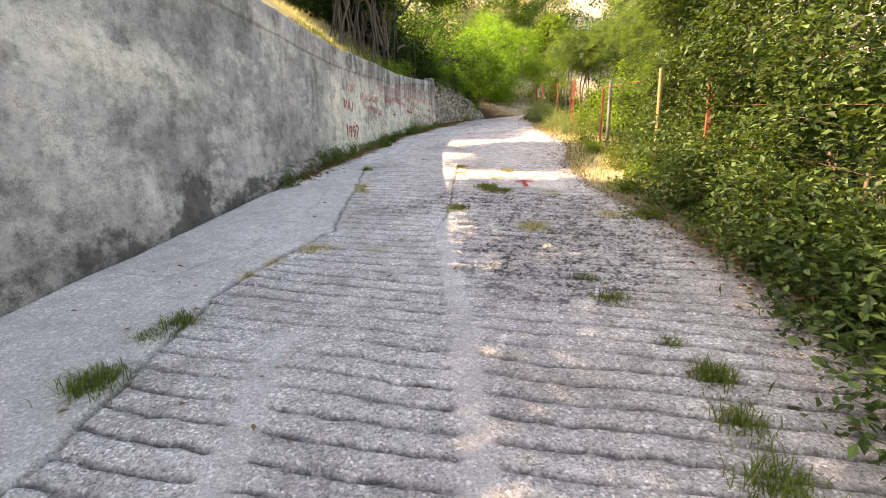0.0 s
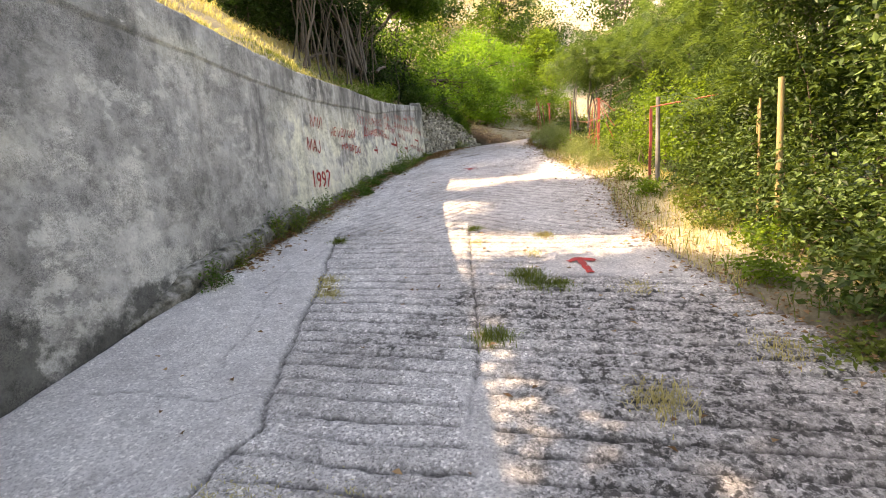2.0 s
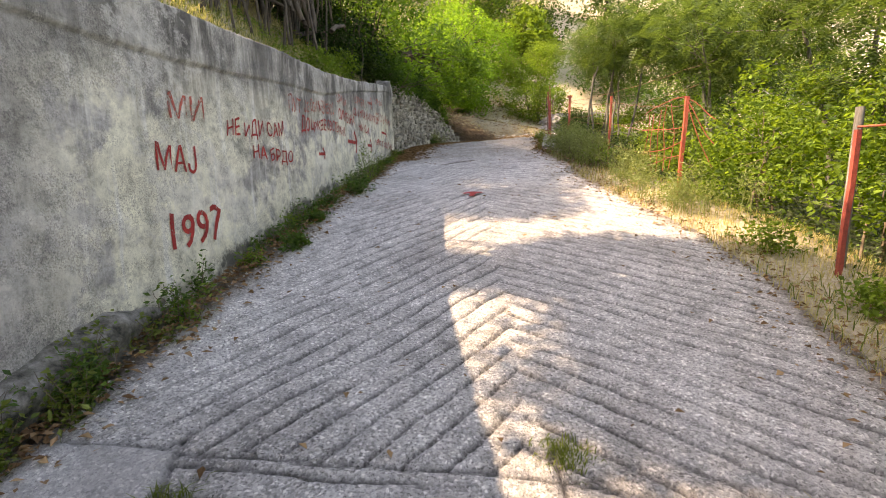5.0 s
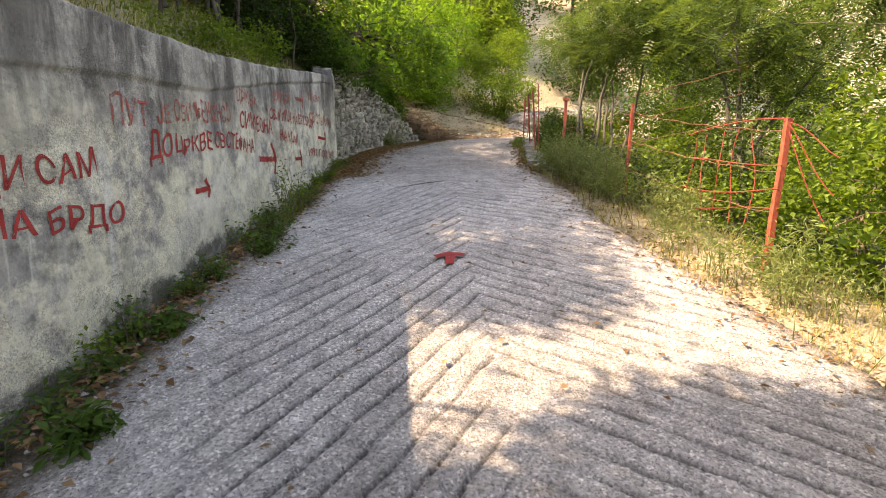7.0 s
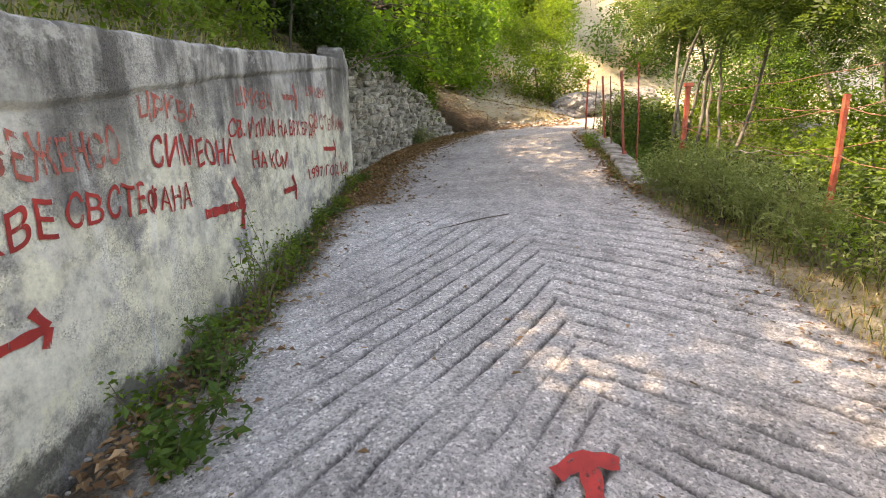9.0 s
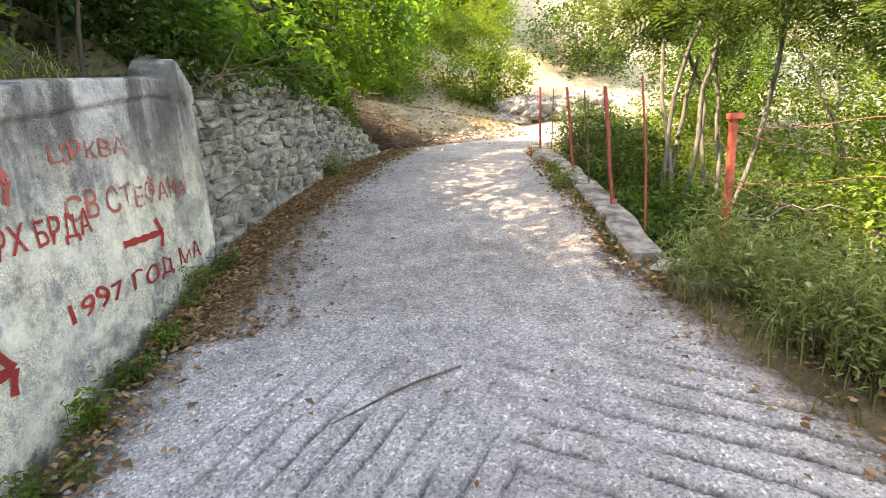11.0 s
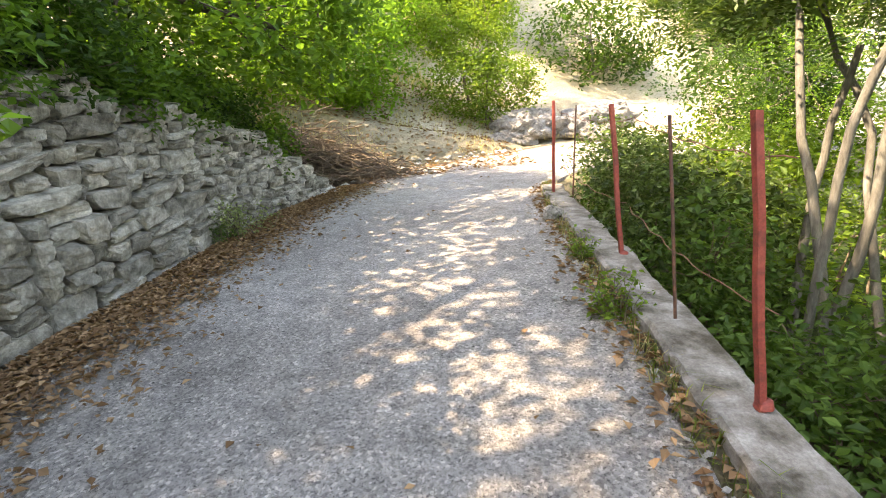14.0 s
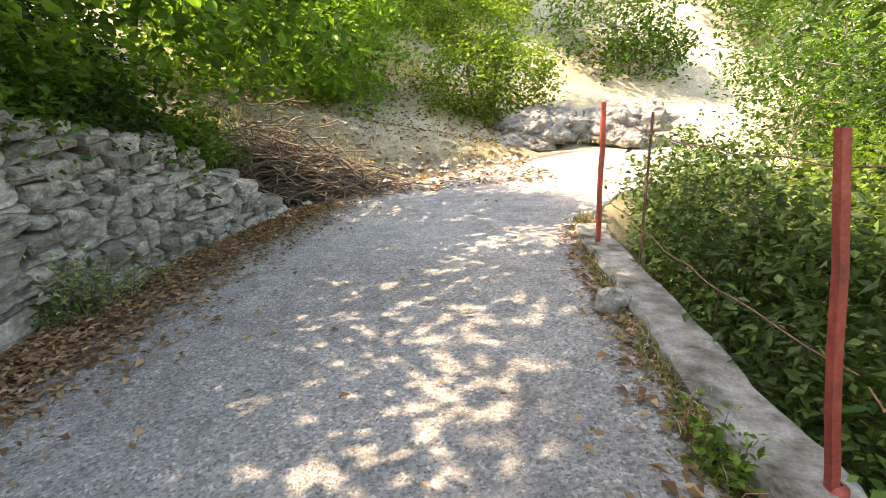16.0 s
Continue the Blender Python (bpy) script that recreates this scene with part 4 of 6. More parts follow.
def rough_rock(name, at, size, material, label, seed, turn=0.0):
    bm = bmesh.new()
    bmesh.ops.create_icosphere(bm, subdivisions=4 if name == "rock_outcrop" else 3, radius=0.5)
    sd = Vector((seed * 3.1, seed * 1.7, seed))
    for v in bm.verts:
        p = v.co.copy()
        v.co = p * (1 + 0.5 * noise.noise(p * 2.2 + sd) + 0.22 * noise.noise(p * 5.5 + sd) + 0.12 * noise.noise(p * 14 + sd))
        v.co.z = max(v.co.z, -0.36)
    ob = ob_from(name, bm_mesh(name, bm), material)
    ob.matrix_basis = Matrix.LocRotScale(at, Euler((0, 0, turn)), size)
    return tagged(ob, label, "rock")


def ground_at(x, y):
    return float(road_z(x, y)) if left_x(y) < x < right_x(y) else float(land_z(x, y))


rough_rock("stone_block", (1.50, 3.86, ground_at(1.50, 3.86) + 0.02), (0.30, 0.20, 0.09), MAT_ROCK, "pale stone block at the kerb's broken end", 1, 0.15)
rough_rock("stone_block", (1.66, 3.62, ground_at(1.66, 3.62) - 0.01), (0.30, 0.18, 0.08), MAT_ROCK, "pale stone slab below the kerb's end", 2, -0.2)
rough_rock("white_rock", (1.66, 8.00, ground_at(1.66, 8.00) + 0.06), (0.17, 0.14, 0.15), MAT_ROCK, "white fist-sized rock lying against the kerb", 3)


# ---- fence along the valley side ----
def bar(p0, p1, wx, wy, material, name, parent, label=""):
    """An angle-iron bar from foot to top, two thin flanges."""
    p0, p1 = Vector(p0), Vector(p1)
    n = 7
    bag = Bag()
    th = 0.006
    for sx0, sx1, sy0, sy1 in ((0, wx, 0, th), (0, th, th, wy)):
        rows = []
        for k in range(n):
            c = p0.lerp(p1, k / (n - 1))
            b = 0.004 * math.sin(k * 1.9 + p0.y)
            rows.append([(c.x + b + sx0, c.y + sy0, c.z), (c.x + b + sx1, c.y + sy0, c.z), (c.x + b + sx1, c.y + sy1, c.z), (c.x + b + sx0, c.y + sy1, c.z), (c.x + b + sx0, c.y + sy0, c.z)])
        rows = np.array(rows)
        bag.add(rows.reshape(-1, 3), grid_faces(n, 5))
        e = np.concatenate([rows[0, :4], rows[-1, :4]])
        bag.add(e, [[3, 2, 1, 0], [4, 5, 6, 7]])
    return ob_from(name, bag.mesh(name, False), material, parent, label)


def post(x, y, height, lean=(0, 0), wide=0.04, material=None, label="", cap=False, foot=None, base_z=None):
    z = ground_at(x, y) if base_z is None else base_z
    th = new("fence_post")
    th.location = (x, y, z)
    body = bar((0, 0, -0.12), (lean[0], lean[1], height), wide, wide, material or MAT_RUST, "upright", th)
    if cap:
        bar_me = Bag()
        s = wide * 0.8
        bar_me.add([(-s, -s, 0), (s * 1.7, -s, 0), (s * 1.7, s, 0), (-s, s, 0), (-s, -s, 0.035), (s * 1.7, -s, 0.035), (s * 1.7, s, 0.035), (-s, s, 0.035)], [[0, 3, 2, 1], [4, 5, 6, 7], [0, 1, 5, 4], [1, 2, 6, 5], [2, 3, 7, 6], [3, 0, 4, 7]])
        c = ob_from("cap", bar_me.mesh("cap", False), material or MAT_RUST, th)
        c.location = (lean[0], lean[1], height)
    if foot:
        v, f = tube([(0.02, 0.02, -0.02), (0.02, 0.02, 0.012), (0.02, 0.02, 0.018)], [0.035, 0.028, 0.012], 9)
        ob_from("paint_drip", mesh_from("paint_drip", v, f), MAT_RUST, th, "spilt red paint round the foot")
    return tagged(th, label, "fence post", "red iron fence posts")


post(3.66, -6.58, 1.45, (0.02, 0.0), 0.05, MAT_ORANGE, "orange-red iron post half hidden in brambles")
post(2.93, -2.45, 1.15, (0.02, 0.0), 0.036, MAT_RUST, "dark red iron post beside dry grass")
post(2.48, -0.23, 1.08, (0.02, 0.0), 0.042, MAT_ORANGE, "orange-red iron post holding tangled rebar", base_z=0.17)
post(2.15, 2.05, 1.21, (0.0, 0.02), 0.032, MAT_ORANGE, "orange-red iron post among tall weeds", base_z=0.47)
post(1.72, 3.66, 1.08, (-0.005, 0.02), 0.038, MAT_ORANGE, "orange-red iron post with a flat cap", cap=True, base_z=0.86)
post(1.57, 5.08, 1.03, (-0.13, 0.01), 0.027, MAT_RUST, "leaning red iron post set in the kerb", foot=True, base_z=1.29)
post(1.73, 6.64, 0.97, (-0.11, 0.05), 0.026, MAT_RUST, "dark red rusty iron post set in the kerb", foot=True, base_z=1.55)
post(1.97, 9.05, 0.90, (-0.02, 0.03), 0.03, MAT_RUST, "thin red iron post at the bend", base_z=1.93)


def rod(name, pts, radius, material, label, category, group=""):
    pts = np.array(pts, dtype=float)
    n = max(6, int(np.linalg.norm(pts[-1] - pts[0]) / 0.12))
    s = np.linspace(0, 1, len(pts))
    q = np.stack([np.interp(np.linspace(0, 1, n), s, pts[:, k]) for k in range(3)], 1)
    v, f = tube(q, np.full(n, radius), 6)
    return tagged(ob_from(name, mesh_from(name, v, f), material), label, category, group)


rod("rebar_stake", [(1.45, 4.19, 1.15), (1.43, 4.22, 1.7), (1.39, 4.28, 2.28)], 0.009, MAT_RUST, "thin upright rusty rebar stake in the kerb", "rebar", "rebar stakes")
rod("rebar_stake", [(1.57, 5.68, 1.42), (1.52, 5.69, 1.95), (1.48, 5.70, 2.36)], 0.008, MAT_DARKIRON, "thin dark rebar stake in the kerb", "rebar", "rebar stakes")
rod("rebar_stake", [(1.97, 8.35, 1.80), (1.97, 8.36, 2.70)], 0.008, MAT_DARKIRON, "thin dark rebar stake near the bend", "rebar", "rebar stakes")


def wooden_stake(x, y, h, wide, material, label, lean=0.0):
    z = ground_at(x, y)
    pts = np.array([(x, y, z - 0.1), (x + lean * 0.5, y, z + h * 0.5), (x + lean, y, z + h)])
    v, f = tube(pts, [wide, wide * 0.95, wide * 0.9], 8)
    v = np.concatenate([v, [pts[-1] + [0, 0, 0.01]]])
    top = len(v) - 1
    caps = [[16 + k, 16 + (k + 1) % 8, top, top] for k in range(8)]
    me = mesh_from("wooden_stake", v, np.concatenate([f, caps]))
    me.validate()
    return tagged(ob_from("wooden_stake", me, material), label, "stake", "wooden stakes")


wooden_stake(3.42, -5.29, 1.50, 0.03, MAT_STAKE, "yellowish wooden stake against the hedge")
wooden_stake(3.56, -4.55, 1.40, 0.016, MAT_STAKE, "thin yellow cane beside a stake")
wooden_stake(3.62, -4.30, 1.36, 0.014, MAT_STAKE, "thin yellow cane beside a stake", 0.03)
wooden_stake(3.12, -2.2, 1.30, 0.036, MAT_GREYWOOD, "weathered grey wooden stake behind an iron post")


def wire(p0, p1, sag, label, radius=0.0032, material=None):
    p0, p1 = np.array(p0), np.array(p1)
    s = np.linspace(0, 1, 26)
    q = p0 + (p1 - p0) * s[:, None]
    q[:, 2] -= sag * 4 * s * (1 - s)
    q += 0.008 * np.stack([np.sin(s * 37 + p0[2] * 9), np.sin(s * 23), np.cos(s * 31 + p0[1])], 1)
    bag = Bag()
    bag.add(*tube(q, np.full(26, radius), 5))
    for k in range(2, 25, 2):
        a = np.array([math.sin(k * 2.2), math.cos(k * 1.3), math.sin(k * 0.9)]) * 0.018
        bag.add(*tube([q[k] - a, q[k] + a], [0.002, 0.002], 4))
    return tagged(ob_from("barbed_wire", bag.mesh("barbed_wire"), material or MAT_WIRE), label, "wire", "fence wires")


for k, (za, zb) in enumerate(((0.98, 1.0), (0.66, 0.66), (0.34, 0.32))):
    wire((2.52, -0.22, 0.17 + za), (2.16, 2.06, 0.58 + zb), 0.04, "rusty barbed wire strung between red posts")
    wire((2.16, 2.07, 0.58 + za), (1.74, 3.68, 0.86 + zb), 0.04, "rusty barbed wire strung between red posts")
    wire((3.6, 2.2, 1.25 + za), (1.75, 3.68, 0.86 + zb), 0.06, "slack barbed wire running into the trees")
    if k != 1:
        wire((1.60, 5.1, 1.33 + za * 0.85), (1.76, 6.65, 1.59 + zb * 0.85), 0.05, "slack rusty wire along the kerb", 0.003)
        wire((1.76, 6.66, 1.59 + za * 0.85), (1.99, 9.06, 1.93 + zb * 0.8), 0.06, "slack rusty wire along the kerb", 0.003)
for z, sag in ((0.62, 0.05), (1.05, 0.09), (1.48, 0.04), (1.9, 0.07)):
    wire((3.95, -12.4, -2.75 + z), (3.72, -6.56, -1.50 + z * 0.75), sag, "rusty wire strung through the brambles", 0.0022, MAT_DARKIRON)
rod("fence_rail", ((2.95, -2.44, 0.62), (3.35, -2.67, 0.64), (3.75, -2.9, 0.66)), 0.010, MAT_ORANGE, "straight rusty rail wired to an iron post", "rail")


def rebar_tangle():
    """A hand-made panel of bent rebar, bars under one Empty."""
    th = new("rebar_fence")
    th.location = (2.44, 0.42, 0.28)
    r = np.random.default_rng(12)
    for zz in (0.95, 0.66, 0.42, 0.22):
        s = np.linspace(0, 1, 14)
        q = np.stack([0.06 - 0.05 * s + 0.012 * np.sin(s * 11 + zz * 9), -0.66 + 1.45 * s, zz + 0.05 * np.sin(s * 3 + zz * 7) + 0.02 * s], 1)
        v, f = tube(q, np.full(14, 0.0055), 6)
        ob_from("rail", mesh_from("rail", v, f), MAT_RUST, th)
    for yy in (-0.3, -0.05, 0.22, 0.48, 0.7):
        s = np.linspace(0, 1, 9)
        q = np.stack([0.05 + 0.02 * np.sin(s * 6 + yy * 5), yy + 0.05 * np.sin(s * 4 + yy * 9), 0.1 + 0.85 * s], 1)
        v, f = tube(q, np.full(9, 0.0045), 6)
        ob_from("upright", mesh_from("upright", v, f), MAT_RUST, th)
    for k in range(3):
        s = np.linspace(0, 1, 12)
        q = np.stack([0.05 + 0.28 * s, -0.62 - 0.25 * s, 0.95 - (0.25 + 0.3 * k) * s + 0.03 * np.sin(s * 5 + k)], 1)
        v, f = tube(q, np.full(12, 0.0045), 6)
        ob_from("stay", mesh_from("stay", v, f), MAT_RUST, th)
    return tagged(th, "bent orange-red rebar fence tied between iron posts", "fence")


rebar_tangle()


# ---- plants ----
def in_blob(c, rad, n, r, shell=0.55):
    d = r.normal(0, 1, (n, 3))
    d /= np.linalg.norm(d, axis=1)[:, None]
    q = r.uniform(shell, 1, n)[:, None] ** 0.8
    bump_out = (1 + 0.22 * fbm(d[:, 0] * 3 + c[0], d[:, 1] * 3 + c[1], d[:, 2] * 3, seed=71))[:, None]
    return np.array(c) + d * q * bump_out * np.array(rad)


def branch(bag, p0, p1, r0, r1, r, wander=0.12, n=8, sides=6):
    p0, p1 = np.array(p0, dtype=float), np.array(p1, dtype=float)
    s = np.linspace(0, 1, n)[:, None]
    ln = np.linalg.norm(p1 - p0)
    off = np.cumsum(r.normal(0, wander * ln / n, (n, 3)), 0) * np.sin(np.pi * s)
    q = p0 + (p1 - p0) * s + off
    q[:, 2] += 0.12 * ln * np.sin(np.pi * s[:, 0]) * 0.5
    bag.add(*tube(q, r0 + (r1 - r0) * s[:, 0], sides))
    return q


def plant(name, base, blobs, leaf, leaf_mat_, bark, label, category, seed, trunk_r=0.09, stems=1, kind="ovate", density=1.0, clump=0.16, group="", shell=0.45, stem_spread=0.15, fork=0.55, per_clump=22):
    """A tree or shrub: stems, limbs to each mass of foliage, twigs, and clumps of small leaves. Blobs: centre, radii, leaf count."""
    r = np.random.default_rng(seed)
    th = new(name)
    th.location = base
    b0 = np.array(base, dtype=float)
    wood, crown, own = Bag(), Bag(), []
    starts = []
    top = np.mean([b[0] for b in blobs], axis=0)
    for k in range(stems):
        foot = np.array([r.normal(0, stem_spread), r.normal(0, stem_spread), -0.15])
        goal = (np.array(blobs[k % len(blobs)][0]) if stems > 1 else top) - b0
        mid = foot + (goal - foot) * fork * r.uniform(0.85, 1.1)
        mid[:2] = foot[:2] + (goal - foot)[:2] * fork * 0.55 + r.normal(0, 0.05, 2)
        holder = Bag() if 1 < stems <= 8 else wood
        own += [holder] if holder is not wood else []
        q = branch(holder, foot, mid, trunk_r * r.uniform(0.75, 1.1), trunk_r * 0.62, r, 0.10, 10, 8)
        starts.append(q)
    for k, (c, rad, n) in enumerate(blobs):
        c = np.array(c, dtype=float) - b0
        rad = np.array(rad)
        q = starts[k % len(starts)]
        limb = branch(wood, q[-1 if stems == 1 else -1], c, trunk_r * 0.55, trunk_r * 0.22, r, 0.15)
        twig_n = max(5, int(9 * float(np.prod(rad)) ** 0.4))
        ends = in_blob(c, rad * 0.92, twig_n, r, 0.6)
        for e in ends:
            branch(wood, limb[int(r.integers(4, 8))], e, trunk_r * 0.2, 0.004, r, 0.2, 6, 4)
        m = max(8, int(n * density / per_clump))
        cl = np.concatenate([in_blob(c, rad, m, r, shell), ends])
        pick = cl[r.integers(0, len(cl), int(n * density))]
        pts = pick + r.normal(0, clump, pick.shape) * [1, 1, 0.7]
        if kind == "narrow":
            crown.add(*leaves(pts, leaf, 0, -0.5, r, 0.2))
        elif kind == "ovate":
            crown.add(*leaves(pts, leaf, 0, 0.3, r))
        else:
            crown.add(*pinnate(pts[:int(len(pts) * 0.62)], leaf, 6, r, leaflet=0.31))
    for h in own:
        ob_from("stem", h.mesh("stem"), bark, th)
    tagged(ob_from("trunk" if stems == 1 else "branchwork", wood.mesh("wood"), bark, th), kind="" if stems == 1 else "stuff")
    ob_from("crown", crown.mesh("crown", False), leaf_mat_, th)
    return tagged(th, label, category, group)


def lz(x, y):
    return float(land_z(x, y))


# trees above the wall
plant("broadleaf_tree", (-3.7, 8.0, lz(-3.7, 8.0)), [
    ((-2.9, 6.4, 4.05), (1.3, 1.5, 1.15), 1000), ((-2.2, 8.4, 3.95), (1.4, 1.4, 1.2), 1700), ((-1.5, 10.2, 4.05), (1.4, 1.3, 1.25), 3900), ((-0.9, 11.4, 3.95), (1.0, 0.9, 0.95), 1400),
    ((-5.0, 6.2, 4.6), (1.6, 1.8, 1.6), 2200), ((-3.8, 7.6, 5.6), (1.5, 1.4, 1.0), 2200)],
    0.135, LEAF_LIME, MAT_BARK_DARK, "leafy green tree leaning over the stone wall", "tree", 101, 0.14, per_clump=45, clump=0.19)
# crown masses set high out of view, where their shadows dapple the lane
plant("canopy_tree", (-5.0, 4.4, lz(-5.0, 4.4)), [
    ((-4.2, 0.7, 5.7), (1.2, 1.3, 0.55), 2200), ((-3.5, 2.4, 6.0), (1.1, 1.3, 0.5), 6500), ((-3.2, 4.2, 6.2), (1.1, 1.2, 0.5), 8000), ((-3.1, 5.8, 6.4), (1.1, 1.2, 0.5), 8000), ((-2.7, 7.3, 6.5), (1.0, 1.2, 0.5), 5500), ((-5.2, 1.6, 6.2), (1.5, 1.5, 0.6), 1500)],
    0.11, LEAF_TREE, MAT_BARK_DARK, "wide spreading tree high over the lane", "tree", 106, 0.15, per_clump=75, clump=0.2)
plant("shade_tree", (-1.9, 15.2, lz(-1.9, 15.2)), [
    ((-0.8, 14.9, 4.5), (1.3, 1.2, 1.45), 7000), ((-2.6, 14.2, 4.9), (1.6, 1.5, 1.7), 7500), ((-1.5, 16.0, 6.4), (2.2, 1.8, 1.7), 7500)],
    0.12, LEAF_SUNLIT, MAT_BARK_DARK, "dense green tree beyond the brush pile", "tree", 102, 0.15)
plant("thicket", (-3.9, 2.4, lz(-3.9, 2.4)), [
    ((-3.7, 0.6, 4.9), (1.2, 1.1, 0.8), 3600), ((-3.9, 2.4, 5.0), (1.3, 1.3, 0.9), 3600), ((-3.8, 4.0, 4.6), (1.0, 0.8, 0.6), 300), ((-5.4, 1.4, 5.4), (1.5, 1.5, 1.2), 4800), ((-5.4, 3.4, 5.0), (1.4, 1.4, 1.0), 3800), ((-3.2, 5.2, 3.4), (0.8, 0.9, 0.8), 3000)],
    0.085, LEAF_SHADED, MAT_BARK_DARK, "dark many-stemmed thicket on the bank above the wall", "thicket", 103, 0.045, stems=26, stem_spread=0.75, fork=0.75)
# next two trees are out of view, crowns placed to shade the lane
plant("bank_tree", (-5.2, -10.4, lz(-5.2, -10.4)), [
    ((-2.9, -10.4, 3.2), (1.5, 1.5, 0.7), 6000), ((-2.9, -8.3, 3.3), (1.2, 1.0, 0.5), 6000), ((-3.4, -12.6, 3.0), (1.6, 1.5, 0.8), 5200), ((-4.8, -10.6, 4.2), (1.8, 2.0, 1.0), 5200), ((-3.6, -8.0, 4.2), (1.3, 1.2, 0.6), 7500), ((-4.1, -7.0, 4.4), (1.2, 0.6, 0.5), 2200)],
    0.115, LEAF_TREE, MAT_BARK_DARK, "spreading green tree on the bank above the wall", "tree", 104, 0.12)
plant("bank_tree", (-5.8, -2.6, lz(-5.8, -2.6)), [
    ((-4.3, -4.3, 5.0), (1.1, 0.9, 0.45), 8500), ((-3.7, -3.5, 5.2), (1.0, 0.7, 0.45), 7500), ((-4.2, -3.35, 3.8), (0.75, 0.34, 0.35), 3200), ((-4.0, -3.0, 4.4), (0.7, 0.3, 0.3), 2200), ((-3.3, -2.8, 4.3), (0.75, 0.3, 0.3), 2400), ((-4.5, -5.2, 4.8), (1.2, 0.7, 0.45), 9000), ((-4.85, -1.3, 4.9), (0.75, 0.72, 0.5), 6000), ((-5.4, -0.4, 5.2), (1.2, 1.0, 0.7), 2600)],
    0.085, LEAF_TREE, MAT_BARK_DARK, "thin young tree on the bank above the wall", "tree", 105, 0.035)
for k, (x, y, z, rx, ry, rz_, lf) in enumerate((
        (-7.0, 2.0, 5.8, 1.6, 2.0, 2.0, LEAF_SHADED), (-6.8, 5.4, 4.9, 1.6, 2.0, 1.5, LEAF_SHADED), (-6.2, 9.0, 5.2, 1.5, 1.8, 2.0, LEAF_SHADED), (-4.6, 8.6, 3.9, 1.1, 1.5, 1.0, LEAF_SHADED), (-4.4, 11.2, 4.0, 1.2, 1.4, 1.2, LEAF_SHADED), (-4.6, 6.2, 3.6, 0.9, 1.2, 0.8, LEAF_SHADED), (-7.0, 12.5, 6.2, 1.8, 1.8, 2.4, LEAF_TREE), 
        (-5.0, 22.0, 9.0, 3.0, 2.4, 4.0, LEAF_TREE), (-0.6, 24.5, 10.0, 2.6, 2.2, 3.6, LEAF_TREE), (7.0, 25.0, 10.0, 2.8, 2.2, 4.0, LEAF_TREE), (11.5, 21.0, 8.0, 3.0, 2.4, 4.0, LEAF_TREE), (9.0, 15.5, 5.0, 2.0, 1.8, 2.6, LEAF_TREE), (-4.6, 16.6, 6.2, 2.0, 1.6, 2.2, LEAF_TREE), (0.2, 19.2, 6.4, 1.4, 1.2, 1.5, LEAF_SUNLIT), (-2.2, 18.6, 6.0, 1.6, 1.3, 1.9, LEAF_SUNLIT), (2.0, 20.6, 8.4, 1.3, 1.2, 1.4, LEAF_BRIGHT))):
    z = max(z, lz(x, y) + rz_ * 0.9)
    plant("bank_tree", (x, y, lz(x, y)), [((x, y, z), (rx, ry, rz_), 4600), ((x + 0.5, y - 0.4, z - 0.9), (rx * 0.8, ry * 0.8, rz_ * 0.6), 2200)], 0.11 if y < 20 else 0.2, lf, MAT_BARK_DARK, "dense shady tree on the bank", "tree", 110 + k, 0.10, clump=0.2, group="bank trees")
# low bank bushes above the first wall stretch, added to block the sun
for k, (x, y) in enumerate(((-5.3, -12.6), (-5.0, -11.4), (-5.2, -10.2), (-4.9, -9.1), (-5.1, -8.1), (-4.9, -7.2))):
    g = lz(x, y)
    plant("shrub", (x, y, g), [((x, y, g + 0.45), (0.7, 0.8, 0.55), 2600)], 0.085, LEAF_TREE, MAT_TWIG, "leafy green bush on the grassy bank, added for its shade", "shrub", 131 + k, 0.02, stems=5, clump=0.12, group="bank shrubs", shell=0.2)
# bare stems of the thicket behind the wall, dark growth at their back
for k, (x, y, top, wide) in enumerate(((-3.3, -0.2, 4.3, 0.30), (-3.5, 1.1, 4.5, 0.35), (-3.3, 2.3, 4.6, 0.35), (-3.5, 3.5, 4.6, 0.35), (-3.2, 4.6, 4.5, 0.30))):
    g = lz(x, y)
    plant("coppiced_shrub", (x, y, g), [((x - 0.5, y - 0.5, top + 0.3), (0.6, 0.6, 0.4), 800), ((x - 0.9, y + 0.7, top + 0.4), (0.6, 0.6, 0.4), 800), ((x + 0.4, y + 0.1, top - 0.1), (0.4, 0.6, 0.35), 420 if k < 3 else 200)], 0.085, LEAF_SHADED, MAT_BARK_DARK, "clump of bare dark stems rising from the bank", "shrub", 240 + k, 0.024, stems=9, stem_spread=wide * 1.3, fork=0.9, clump=0.16, group="stems above the wall")
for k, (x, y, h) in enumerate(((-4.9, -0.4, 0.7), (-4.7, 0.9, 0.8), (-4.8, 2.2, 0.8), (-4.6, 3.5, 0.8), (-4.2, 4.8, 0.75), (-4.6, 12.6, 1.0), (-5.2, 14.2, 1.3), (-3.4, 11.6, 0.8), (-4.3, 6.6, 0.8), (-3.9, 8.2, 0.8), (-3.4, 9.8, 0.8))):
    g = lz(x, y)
    plant("shrub", (x, y, g), [((x, y, g + h * 0.8), (0.75, 0.85, h), 3400)], 0.10, LEAF_SHADED, MAT_BARK_DARK, "dark leafy bush in the shade of the bank", "shrub", 260 + k, 0.02, stems=6, clump=0.14, group="bank shrubs", shell=0.1)
